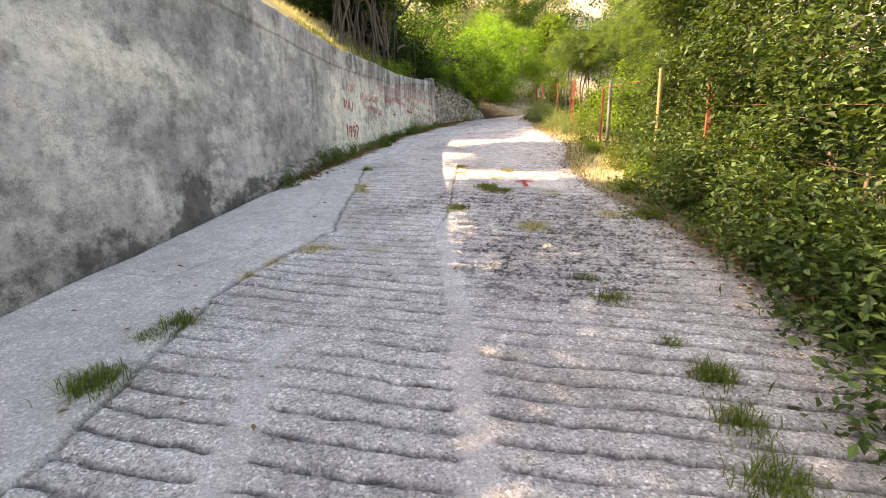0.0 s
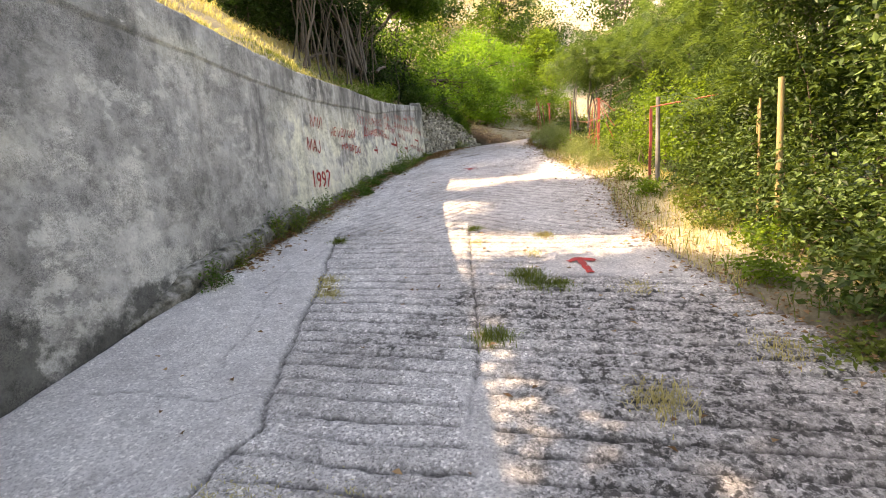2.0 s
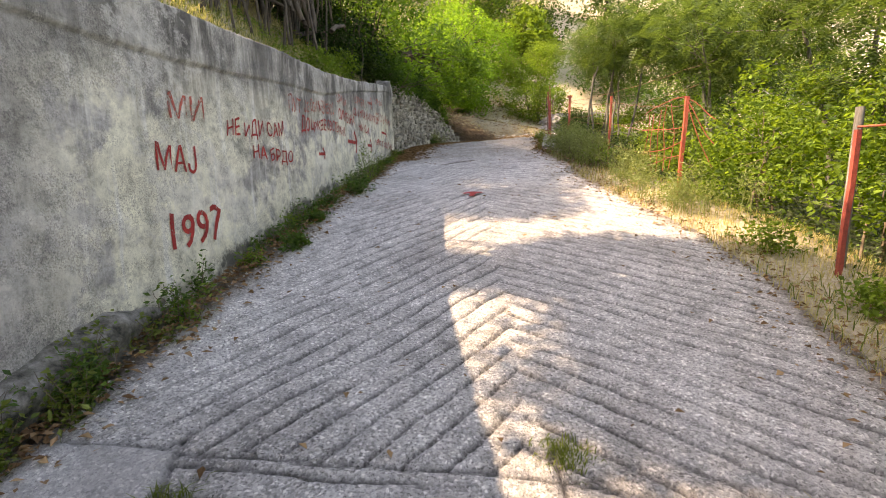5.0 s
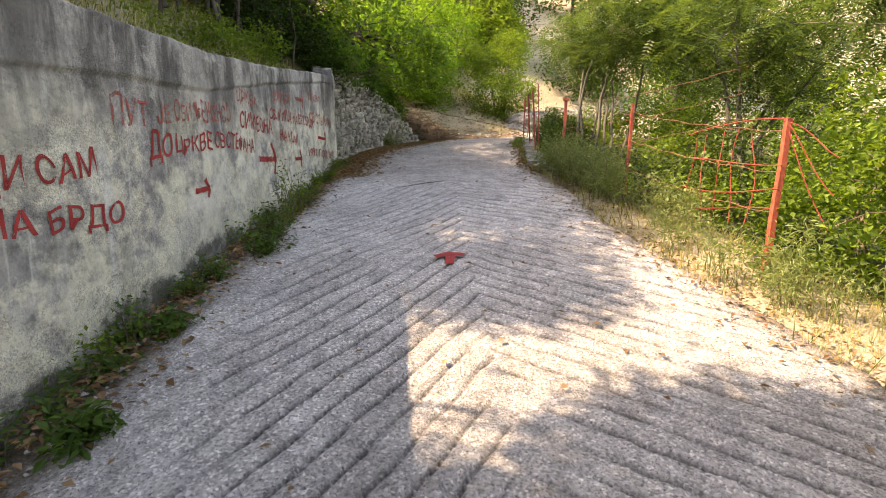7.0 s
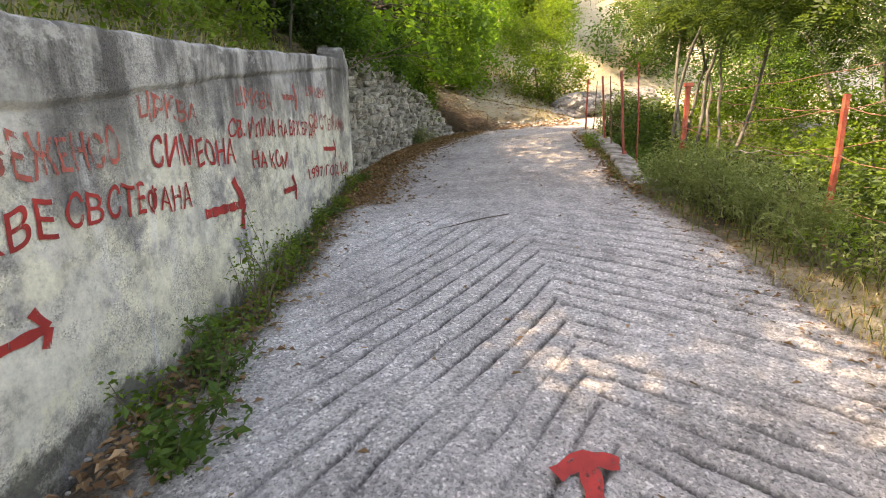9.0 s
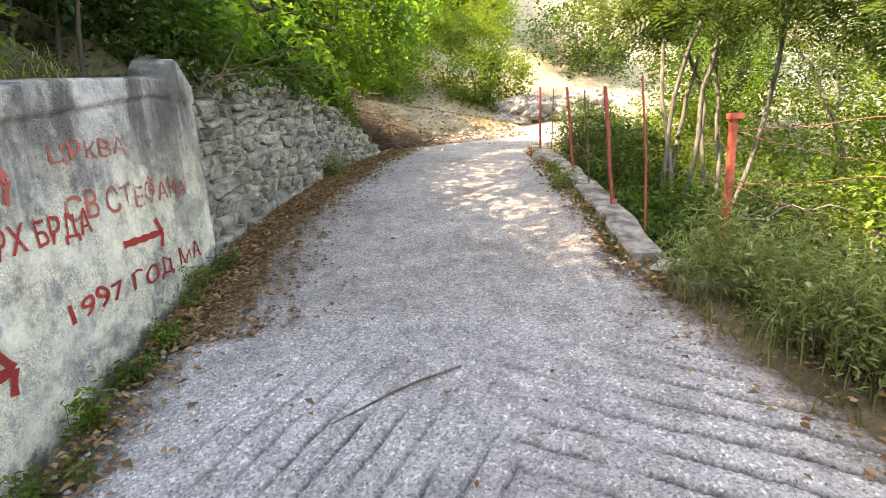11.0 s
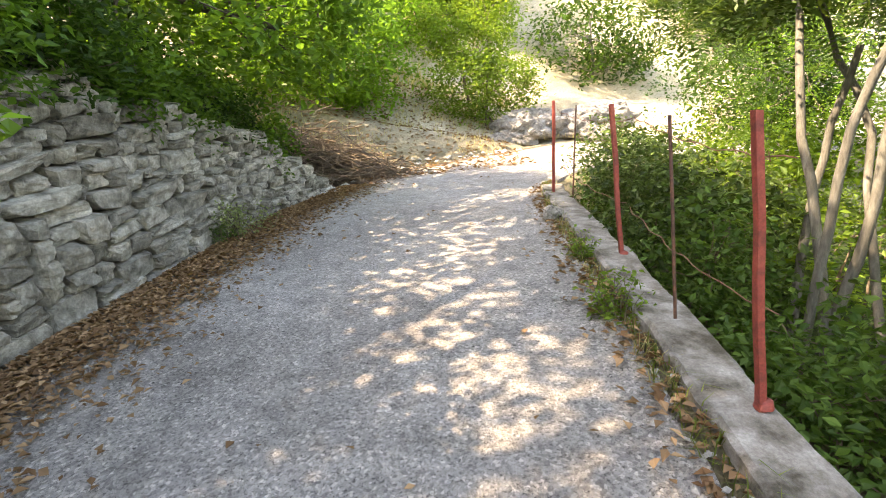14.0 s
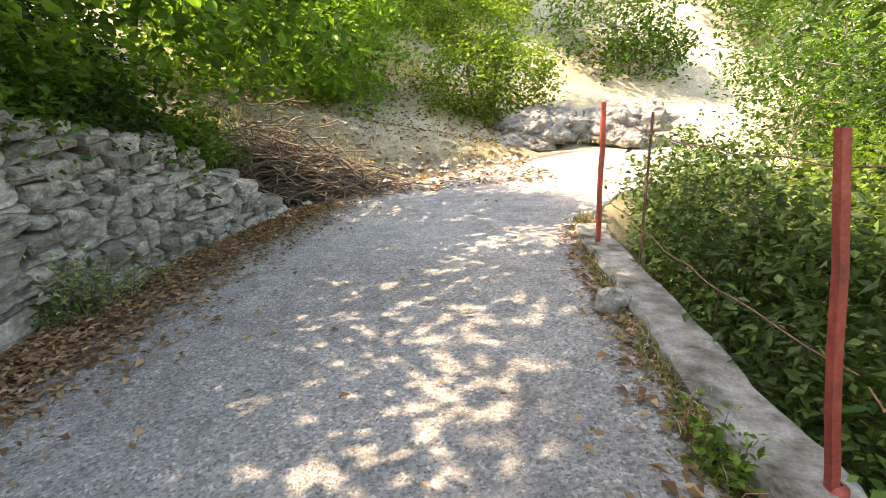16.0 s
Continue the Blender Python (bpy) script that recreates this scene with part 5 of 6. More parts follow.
# low growth on the bank and over the stone wall
for k, (x, y, z, rx, ry, rz_, n, lf) in enumerate((
        (-2.75, 5.6, 2.75, 0.55, 0.6, 0.35, 1700, LEAF_BRAMBLE), (-2.65, 7.0, 2.85, 0.5, 0.7, 0.4, 1800, LEAF_SHADED), (-2.35, 8.4, 2.75, 0.5, 0.7, 0.45, 1800, LEAF_TREE),
        (-2.05, 9.8, 2.55, 0.5, 0.7, 0.45, 1700, LEAF_SHADED), (-3.3, 3.6, 3.0, 0.6, 0.9, 0.4, 1800, LEAF_SHADED), (-2.85, 2.0, 2.15, 0.35, 0.7, 0.22, 900, LEAF_BRIGHT), (-2.85, 3.4, 2.5, 0.35, 0.6, 0.2, 900, LEAF_BRIGHT), (-2.0, 11.3, 2.4, 0.7, 0.6, 0.6, 2000, LEAF_TREE))):
    plant("shrub", (x, y, lz(x, y)), [((x, y, z), (rx, ry, rz_), n)], 0.06, lf, MAT_TWIG, "low green shrub growing on the bank above the wall", "shrub", 120 + k, 0.02, stems=4, clump=0.09, group="bank shrubs")

# growth hanging over the top of the stone wall
for k, (y, out, h, n) in enumerate(((5.35, 0.36, 0.32, 800), (5.9, 0.42, 0.34, 900), (6.6, 0.36, 0.36, 900), (7.3, 0.42, 0.36, 900), (8.0, 0.36, 0.36, 900), (8.8, 0.32, 0.34, 800), (9.6, 0.28, 0.36, 900), (10.3, 0.3, 0.4, 900))):
    x, z = float(left_x(y)) - 0.48, float(np.interp(y, STONE_TOP_Y, STONE_TOP_Z)) - 0.14
    plant("overhanging_shrub", (x - 0.3, y, lz(x - 0.3, y)), [((x + out * 0.5, y, z + 0.22), (out, 0.42, h), n), ((x + 0.1, y + 0.2, z + 0.55), (0.4, 0.45, 0.3), n)], 0.075, LEAF_LIME if k % 3 else LEAF_TREE, MAT_TWIG, "green shrub hanging over the stone wall's top", "shrub", 270 + k, 0.014, stems=4, clump=0.08, group="bank shrubs", shell=0.2)
# a leafy branch hanging in front of the stone wall
plant("hanging_branch", (-2.45, 5.6, lz(-2.45, 5.6)), [((-1.15, 5.05, 2.62), (0.16, 0.16, 0.12), 60), ((-0.97, 5.05, 2.38), (0.09, 0.09, 0.17), 45), ((-1.6, 5.2, 2.9), (0.35, 0.3, 0.16), 130)], 0.10, LEAF_SUNLIT, MAT_TWIG, "leafy branch hanging in front of the stone wall", "branch", 128, 0.016, fork=0.6, clump=0.06, per_clump=9)
# bramble hedge on the valley side
HEDGE = ((-12.6, 4.9), (-11.2, 4.75), (-9.8, 4.65), (-8.5, 4.5), (-7.2, 4.62), (-6.0, 4.66), (-4.7, 4.6))
for k, (y, x) in enumerate(HEDGE):
    g = lz(x, y)
    plant("bramble_hedge", (x, y, g), [((x, y, g + 0.75), (1.15, 1.0, 1.0), 5600), ((x + 0.1, y, g + 2.1), (1.15, 1.0, 1.1), 6000), ((x + 0.3, y + 0.3, g + 3.4), (1.3, 1.0, 1.0), 4200)],
          0.068, LEAF_BRAMBLE, MAT_TWIG, "tall tangled bramble hedge along the lane", "hedge", 140 + k, 0.025, stems=7, clump=0.12, group="bramble hedge", shell=0.62, per_clump=48)
# feathery trees on the valley side
ACACIA = (
    ((4.9, -3.4), [((4.3, -3.9, 0.9), (0.95, 1.0, 1.1), 1500), ((4.5, -2.4, 2.0), (1.2, 1.2, 1.1), 1700), ((4.0, -4.4, 2.5), (1.1, 1.2, 0.9), 1400), ((4.6, -2.2, 0.6), (0.9, 1.0, 0.9), 1400), ((4.4, -2.8, 3.5), (1.3, 1.3, 1.0), 1500), ((3.8, -4.8, 1.4), (0.6, 0.9, 0.6), 700), ((3.9, -5.8, 2.2), (0.7, 0.9, 0.6), 700)], "feathery green tree beside the lane"),
    ((5.0, 0.6), [((4.6, -0.8, 2.6), (1.2, 1.2, 1.0), 1700), ((4.3, 1.2, 2.8), (1.2, 1.2, 0.9), 1700), ((5.2, 1.0, 3.8), (1.5, 1.5, 1.0), 1500), ((5.0, -0.4, 1.3), (1.0, 1.1, 0.8), 1300)], "feathery tree shading the fence"),
    ((4.6, 3.8), [((4.0, 3.4, 3.0), (1.1, 1.1, 0.8), 1500), ((4.5, 4.8, 3.4), (1.3, 1.3, 0.9), 1500), ((5.4, 3.4, 2.6), (1.2, 1.2, 1.0), 1400)], "slim feathery tree behind barbed wire"),
    ((6.4, 7.0), [((6.2, 7.0, 3.8), (1.5, 1.6, 1.2), 1700), ((6.0, 9.4, 4.2), (1.5, 1.5, 1.1), 1500), ((6.6, 4.8, 3.6), (1.4, 1.4, 1.1), 1400)], "tall feathery tree down the slope"),
)
for k, ((x, y), blobs, label) in enumerate(ACACIA):
    plant("acacia_tree", (x, y, lz(x, y)), blobs, 0.24, LEAF_ACACIA, MAT_BARK, label, "tree", 160 + k, 0.06, stems=3, kind="pinnate", clump=0.2, group="feathery trees", per_clump=55)
plant("acacia_tree", (3.1, 6.1, lz(3.1, 6.1)), [((2.9, 5.3, 3.55), (1.0, 1.0, 0.6), 1500), ((3.5, 6.6, 3.75), (1.2, 1.2, 0.7), 1600), ((2.7, 7.3, 3.8), (0.9, 1.0, 0.55), 1200), ((4.2, 5.6, 3.9), (1.2, 1.2, 0.8), 1500), ((3.4, 8.2, 4.2), (1.1, 1.1, 0.7), 1200)],
      0.24, LEAF_ACACIA, MAT_BARK, "many-stemmed grey feathery tree below the kerb", "tree", 170, 0.034, stems=7, kind="pinnate", clump=0.2, group="feathery trees", stem_spread=0.22, fork=0.8, per_clump=55)
# undergrowth below the kerb and the fence
UNDER = (
    (3.2, 1.4, 0.55, 0.7, 0.8, 0.5, 2200, LEAF_BRIGHT), (3.4, -0.4, 0.6, 0.7, 0.8, 0.7, 2600, LEAF_BRIGHT), (3.9, -1.8, 0.4, 0.7, 0.7, 0.8, 2600, LEAF_BRIGHT), (3.0, 3.0, 0.75, 0.7, 0.8, 0.5, 2200, LEAF_BRAMBLE),
    (2.6, 4.4, 0.75, 0.6, 0.7, 0.35, 2000, LEAF_WEED), (2.5, 5.6, 1.05, 0.6, 0.7, 0.4, 2000, LEAF_WEED), (3.9, 4.2, 1.0, 0.8, 0.9, 0.7, 2400, LEAF_BRIGHT),
    (2.75, 7.1, 1.55, 0.6, 0.8, 0.65, 2800, LEAF_BRAMBLE), (2.95, 8.6, 1.85, 0.65, 0.85, 0.7, 2800, LEAF_BRAMBLE), (3.4, 10.0, 2.05, 0.7, 0.7, 0.6, 2400, LEAF_BRAMBLE),
    (4.2, 7.4, 1.6, 0.9, 1.0, 0.85, 2600, LEAF_BRIGHT), (4.6, 9.4, 1.9, 1.0, 1.0, 0.9, 2600, LEAF_BRIGHT), (5.2, 5.6, 1.1, 1.0, 1.0, 0.9, 2400, LEAF_BRIGHT), (5.3, 2.4, 0.7, 1.0, 1.2, 1.0, 2400, LEAF_BRIGHT), (5.4, -0.6, 0.6, 1.0, 1.2, 1.2, 2400, LEAF_BRIGHT),
    (3.75, -3.0, 0.0, 0.6, 0.7, 0.75, 2600, LEAF_BRAMBLE), (4.2, -4.2, 0.1, 0.7, 0.8, 1.2, 3200, LEAF_BRAMBLE), (4.6, -1.2, 0.9, 0.8, 0.9, 1.0, 2800, LEAF_BRIGHT), (4.0, 0.6, 1.1, 0.7, 0.8, 0.9, 2600, LEAF_BRIGHT), (3.5, 2.0, 1.0, 0.5, 0.7, 0.6, 2000, LEAF_BRAMBLE))
for k, (x, y, z, rx, ry, rz_, n, lf) in enumerate(UNDER):
    plant("bush", (x, y, lz(x, y)), [((x, y, z), (rx, ry, rz_), n)], 0.075, lf, MAT_TWIG, "tangled green bush below the lane's edge", "bush", 180 + k, 0.018, stems=5, clump=0.11, group="undergrowth", shell=0.5, per_clump=50)
for k, (x, y, z, rx, ry, rz_, n, lf) in enumerate((
        (2.05, 4.7, 0.85, 0.32, 0.5, 0.3, 1300, LEAF_WEED), (2.15, 5.6, 1.1, 0.32, 0.5, 0.3, 1300, LEAF_WEED), (2.3, 6.5, 1.5, 0.34, 0.5, 0.5, 1700, LEAF_WEED), (2.42, 7.5, 1.75, 0.36, 0.5, 0.6, 1900, LEAF_BRAMBLE), (2.55, 8.4, 1.95, 0.36, 0.5, 0.6, 1900, LEAF_BRAMBLE), (2.75, 9.4, 2.15, 0.4, 0.5, 0.55, 1900, LEAF_BRAMBLE),
        (3.6, 8.0, 2.1, 0.6, 0.8, 0.6, 2200, LEAF_BRIGHT), (3.2, 5.0, 1.0, 0.6, 0.7, 0.5, 2000, LEAF_BRAMBLE), (4.4, 5.4, 1.5, 0.8, 0.8, 0.8, 2400, LEAF_BRIGHT), (5.4, 7.4, 1.9, 0.9, 1.0, 1.0, 2600, LEAF_BRIGHT), (6.4, 6.0, 1.6, 1.0, 1.2, 1.1, 2600, LEAF_BRIGHT), (6.6, 9.6, 2.2, 1.0, 1.2, 1.1, 2600, LEAF_BRIGHT), (6.6, 3.2, 1.2, 1.0, 1.2, 1.1, 2600, LEAF_BRIGHT), (5.4, 11.4, 3.1, 1.1, 1.0, 1.3, 3200, LEAF_TREE), (7.0, 11.6, 3.6, 1.2, 1.1, 1.5, 3200, LEAF_SUNLIT), (8.0, 8.6, 3.0, 1.2, 1.4, 1.6, 3200, LEAF_TREE), (8.0, 5.6, 2.6, 1.2, 1.4, 1.6, 3200, LEAF_SUNLIT), (7.6, 2.0, 2.0, 1.2, 1.4, 1.5, 3000, LEAF_TREE))):
    plant("bush", (x, y, lz(x, y)), [((x, y, z), (rx, ry, rz_), n)], 0.058, lf, MAT_TWIG, "leafy green bush crowding the kerb", "bush", 640 + k, 0.014, stems=4, clump=0.09, group="undergrowth", shell=0.4)
# tall wispy weeds between the lane and the fence
rv = np.random.default_rng(93)
for k in range(46):
    y = float(rv.uniform(-1.2, 3.75)) if k < 26 else float(rv.uniform(1.6, 3.75))
    x = float(right_x(y)) + float(rv.uniform(0.05, 0.75 if k < 26 else 0.5))
    g, h = lz(x, y), float(rv.uniform(0.32, 0.62))
    plant("verge_weed", (x, y, g), [((x, y, g + h * 0.62), (0.19, 0.19, h * 0.5), 280)], 0.055, LEAF_SAGE, LEAF_SAGE, "tall wispy grey-green weed beside the lane", "weed", 940 + k, 0.004, stems=8, kind="narrow", clump=0.06, group="verge weeds", shell=0.0, stem_spread=0.09, fork=0.95, per_clump=8)
# brambles that lean out over the road's edge
for k, (x, y, h, n) in enumerate(((3.75, -11.6, 0.7, 2400), (3.6, -10.6, 0.8, 2600), (3.7, -9.6, 0.7, 2600), (3.62, -8.6, 0.75, 2600), (3.75, -7.6, 0.7, 2400), (3.5, -6.95, 0.75, 2000), (3.6, -6.0, 0.7, 2000), (3.55, -5.0, 0.75, 2000), (3.6, -4.1, 0.7, 1800), (3.55, -3.2, 0.6, 1500))):
    g = lz(x, y)
    plant("bramble_bush", (x, y, g), [((x, y, g + h * 0.55), (0.48, 0.62, h * 0.75), n)], 0.066, LEAF_BRAMBLE, MAT_TWIG, "low bramble bush leaning out over the road's edge", "bramble", 970 + k, 0.012, stems=6, clump=0.09, group="bramble hedge", shell=0.25)
for k, (x, y, h) in enumerate(((3.25, -5.5, 0.20), (3.05, -4.7, 0.16), (2.95, -6.2, 0.16), (3.1, -3.9, 0.22), (2.75, -3.1, 0.2), (2.95, -7.2, 0.14), (2.7, -1.9, 0.24))):
    g = lz(x, y)
    plant("weed_clump", (x, y, g), [((x, y, g + h * 0.6), (0.24, 0.3, h * 0.7), 620)], 0.05, GRASS_GREEN if k % 2 else LEAF_BRIGHT, MAT_TWIG, "low green weeds in the dry verge", "weed", 985 + k, 0.005, stems=5, clump=0.06, group="verge weeds", shell=0.1)
# sunlit weeds between the fence and the lane
for k, (y, dx, h) in enumerate(((-0.2, 0.62, 0.34), (0.5, 0.42, 0.28), (1.1, 0.62, 0.36), (1.7, 0.40, 0.30), (2.3, 0.58, 0.36), (2.9, 0.36, 0.26), (3.4, 0.55, 0.30))):
    x = float(right_x(y)) + dx
    z0 = lz(x, y)
    plant("weed_clump", (x, y, z0), [((x, y, z0 + h * 0.6), (0.30, 0.42, h * 0.7), 420)], 0.042, LEAF_BRIGHT if k % 3 == 0 else LEAF_SAGE, MAT_TWIG, "sunlit green weeds between the fence and the lane", "weed", 900 + k, 0.008, stems=5, clump=0.07, group="verge weeds", shell=0.15)
rh = np.random.default_rng(88)
for k in range(16):
    y = float(rh.uniform(-12.0, -4.0))
    x = 3.55 + 0.04 * (-4 - y) + float(rh.uniform(0, 0.25))
    z = lz(x, y) + float(rh.uniform(0.15, 2.6))
    plant("bramble_spray", (x + 0.5, y, lz(x + 0.5, y)), [((x, y, z), (0.32, 0.4, 0.35), 750)], 0.07, LEAF_BRAMBLE, MAT_TWIG, "bramble spray hanging out of the hedge", "bramble", 660 + k, 0.01, clump=0.08, group="bramble hedge", shell=0.2)


def ground_cover(n, xs, ys, high, leaf, material, label, seed, where):
    r = np.random.default_rng(seed)
    x, y = r.uniform(*xs, n), r.uniform(*ys, n)
    keep = where(x, y)
    x, y = x[keep], y[keep]
    z = land_z(x, y) + high * r.uniform(0, 1, len(x)) ** 1.5 * np.clip(0.7 + 0.6 * fbm(x * 2, y * 2, seed=seed), 0.1, 1.3)
    bag = Bag().add(*leaves(np.stack([x, y, z], 1), leaf, 0, 0.1, r))
    return tagged(ob_from("ground_cover", bag.mesh("ground_cover", False), material), label, "undergrowth", kind="stuff")


ground_cover(26000, (1.6, 7.0), (3.4, 11.5), 0.45, 0.055, LEAF_WEED, "leafy green ground cover below the kerb", 671, lambda x, y: x > right_x(y) + 0.42)
ground_cover(9000, (2.6, 5.2), (-12.5, 3.6), 0.30, 0.05, LEAF_BRAMBLE, "low brambles creeping onto the verge", 672, lambda x, y: x > right_x(y) + 0.30 + 0.35 * (y > -6.5))
ground_cover(5200, (3.0, 4.6), (-12.6, -6.2), 0.22, 0.05, LEAF_WEED, "green weeds and creepers along the road's edge", 674, lambda x, y: (x > right_x(y) - 0.02 + 0.12 * fbm(y * 2, y * 0, seed=5)) & (x < right_x(y) + 0.7))
ground_cover(4200, (-3.7, -2.4), (0.4, 5.0), 0.26, 0.05, LEAF_BRIGHT, "leafy weeds along the wall's top", 675, lambda x, y: x < left_x(y) - 0.52)
ground_cover(7000, (-6.0, -2.0), (4.4, 13.0), 0.30, 0.06, LEAF_TREE, "leafy ground cover on the bank", 673, lambda x, y: x < left_x(y) - 0.45)


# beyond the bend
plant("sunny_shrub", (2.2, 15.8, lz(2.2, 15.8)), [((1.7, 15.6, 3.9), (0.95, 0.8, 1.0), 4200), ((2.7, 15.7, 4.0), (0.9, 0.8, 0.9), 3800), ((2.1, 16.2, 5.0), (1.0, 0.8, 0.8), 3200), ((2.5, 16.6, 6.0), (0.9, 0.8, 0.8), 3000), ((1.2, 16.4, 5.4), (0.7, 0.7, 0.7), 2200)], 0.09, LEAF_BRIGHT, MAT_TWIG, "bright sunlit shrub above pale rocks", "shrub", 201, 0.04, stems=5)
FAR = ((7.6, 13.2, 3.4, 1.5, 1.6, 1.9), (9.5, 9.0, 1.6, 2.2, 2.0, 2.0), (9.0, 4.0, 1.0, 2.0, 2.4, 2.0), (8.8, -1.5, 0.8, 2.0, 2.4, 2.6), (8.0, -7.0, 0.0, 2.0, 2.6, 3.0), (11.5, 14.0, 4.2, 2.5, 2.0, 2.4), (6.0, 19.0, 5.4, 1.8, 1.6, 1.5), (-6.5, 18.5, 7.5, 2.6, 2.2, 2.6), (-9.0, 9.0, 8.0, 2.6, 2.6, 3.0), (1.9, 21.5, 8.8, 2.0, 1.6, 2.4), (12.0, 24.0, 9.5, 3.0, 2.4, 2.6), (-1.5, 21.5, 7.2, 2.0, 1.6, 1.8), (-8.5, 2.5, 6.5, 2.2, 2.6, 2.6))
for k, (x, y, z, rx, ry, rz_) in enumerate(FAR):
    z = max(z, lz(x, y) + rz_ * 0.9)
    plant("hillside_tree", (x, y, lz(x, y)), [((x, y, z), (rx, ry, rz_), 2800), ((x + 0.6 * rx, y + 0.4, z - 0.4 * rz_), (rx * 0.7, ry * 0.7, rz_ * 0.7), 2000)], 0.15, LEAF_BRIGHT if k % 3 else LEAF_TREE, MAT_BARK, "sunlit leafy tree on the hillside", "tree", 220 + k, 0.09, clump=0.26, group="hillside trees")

ro = np.random.default_rng(77)
for k in range(20):
    x = float(ro.uniform(2.2, 5.4))
    up = float(ro.uniform(0.0, 1.0))
    y = 14.75 + 0.12 * (x - 2.3) + 0.5 * up + float(ro.uniform(0, 0.2))
    sz = float(ro.uniform(0.5, 0.95))
    rough_rock("rock_outcrop", (x, y, 2.35 + 0.09 * x + 0.55 * up), (sz * 1.3, sz * 0.8, sz * 0.8), MAT_OUTCROP, "pale grey rock outcrop at the bend", 20 + k, float(ro.uniform(-0.6, 0.6)))


# ---- grass, weeds and litter ----
def tuft(x, y, spread, height, n, green, label, seed, z=None):
    r = np.random.default_rng(seed)
    z0 = ground_at(x, y) if z is None else z
    n = int(n * 1.5)
    p = np.stack([r.normal(0, spread, n), r.normal(0, spread, n), np.full(n, -0.01)], 1)
    p[:, 2] += np.array([ground_at(x + a, y + b) - z0 for a, b in p[:, :2]])
    bag = Bag().add(*blades(p, height * 0.72, 1.7, 0.0028, r))
    ob = ob_from("grass_tuft", bag.mesh("grass_tuft", False), GRASS_GREEN if green else GRASS_DRY)
    ob.location = (x, y, z0)
    return tagged(ob, label, "grass tuft", "tufts in the road joints", kind="stuff")


GREEN = "small green grass tuft in a crack of the road"
DRY = "dry yellow grass tuft in a crack of the road"
for k, (x, y, sp, h, n, g) in enumerate((
        (-0.35, -10.76, 0.07, 0.17, 260, 1), (-0.43, -10.29, 0.05, 0.09, 160, 1), (-0.39, -10.1, 0.06, 0.11, 200, 1), (-0.44, -9.32, 0.06, 0.07, 180, 0), (-0.40, -9.0, 0.07, 0.05, 160, 0), (-0.19, -8.63, 0.07, 0.05, 160, 0),
        (-0.05, -8.55, 0.09, 0.04, 140, 0), (0.92, -7.14, 0.06, 0.10, 200, 1), (1.21, -6.22, 0.08, 0.10, 220, 1), (1.81, -7.74, 0.08, 0.09, 200, 0), (2.37, -9.29, 0.06, 0.07, 160, 1), (2.25, -8.96, 0.05, 0.06, 120, 1), (2.64, -9.84, 0.04, 0.06, 90, 1),
        (2.78, -10.17, 0.05, 0.15, 170, 1), (2.79, -10.5, 0.06, 0.11, 180, 1), (2.80, -10.85, 0.07, 0.12, 220, 1), (0.5, -4.55, 0.05, 0.07, 150, 1), (0.61, -5.08, 0.05, 0.05, 110, 0), (1.31, -4.86, 0.06, 0.07, 150, 0), (1.13, -6.05, 0.07, 0.11, 240, 1),
        (1.39, -6.25, 0.06, 0.08, 180, 1), (1.19, -5.48, 0.05, 0.06, 110, 0), (-1.0, -4.99, 0.05, 0.10, 150, 1), (-0.64, -6.14, 0.06, 0.06, 140, 0), (-0.52, -6.45, 0.06, 0.06, 150, 0), (-0.6, -6.3, 0.05, 0.04, 100, 0), (0.4, -8.55, 0.08, 0.03, 120, 0), (2.0, -6.3, 0.08, 0.05, 140, 0), (2.6, -7.2, 0.09, 0.06, 180, 0))):
    tuft(x, y, sp, h, n, g, GREEN if g else DRY, 300 + k)


def weed(x, y, h, wide, n, label, seed, mat_leaf=None, leaf=0.04):
    """A leafy weed: thin stems with leaves all along."""
    r = np.random.default_rng(seed)
    z0 = ground_at(x, y)
    th = new("weed")
    th.location = (x, y, z0)
    st, lf = Bag(), Bag()
    for _ in range(n):
        foot = np.array([r.normal(0, wide * 0.3), r.normal(0, wide * 0.5), -0.04])
        tip = foot + [r.normal(0, wide * 0.6), r.normal(0, wide * 0.6), h * r.uniform(0.5, 1.1)]
        q = branch(st, foot, tip, 0.004, 0.0015, r, 0.2, 7, 4)
        pts = q[r.integers(1, 7, 26)] + r.normal(0, 0.03, (26, 3))
        lf.add(*leaves(pts, leaf, 0, 0.1, r, 0.5))
    tagged(ob_from("stalk", st.mesh("stalk"), MAT_TWIG, th), kind="stuff")
    tagged(ob_from("foliage", lf.mesh("foliage", False), mat_leaf or LEAF_WEED, th), kind="stuff")
    return tagged(th, label, "weed", "weeds along the wall")


rw = np.random.default_rng(55)
for k in range(46):
    y = float(rw.choice([-6.2, -5.5, -4.9, -4.3, -3.8, -3.2, -2.5, -1.3, -0.5, 0.4, 1.2, 2.4, 3.5, 4.4])) + float(rw.normal(0, 0.22))
    tall = float(rw.uniform(0.10, 0.24)) * (1.6 if y < -2.8 else 1.0)
    weed(float(left_x(y)) + float(rw.uniform(0.06, 0.22)), y, tall, 0.09, int(rw.integers(6, 12)), "leafy green weed at the foot of the wall", 400 + k, (GRASS_GREEN, None, LEAF_BRIGHT, None)[k % 4])
weed(-1.76, 1.20, 0.62, 0.12, 16, "tall pale green weed against the written wall", 460, LEAF_BRIGHT, 0.035)
weed(-1.80, 1.75, 0.42, 0.12, 14, "tall pale green weed against the written wall", 461, LEAF_BRIGHT, 0.035)
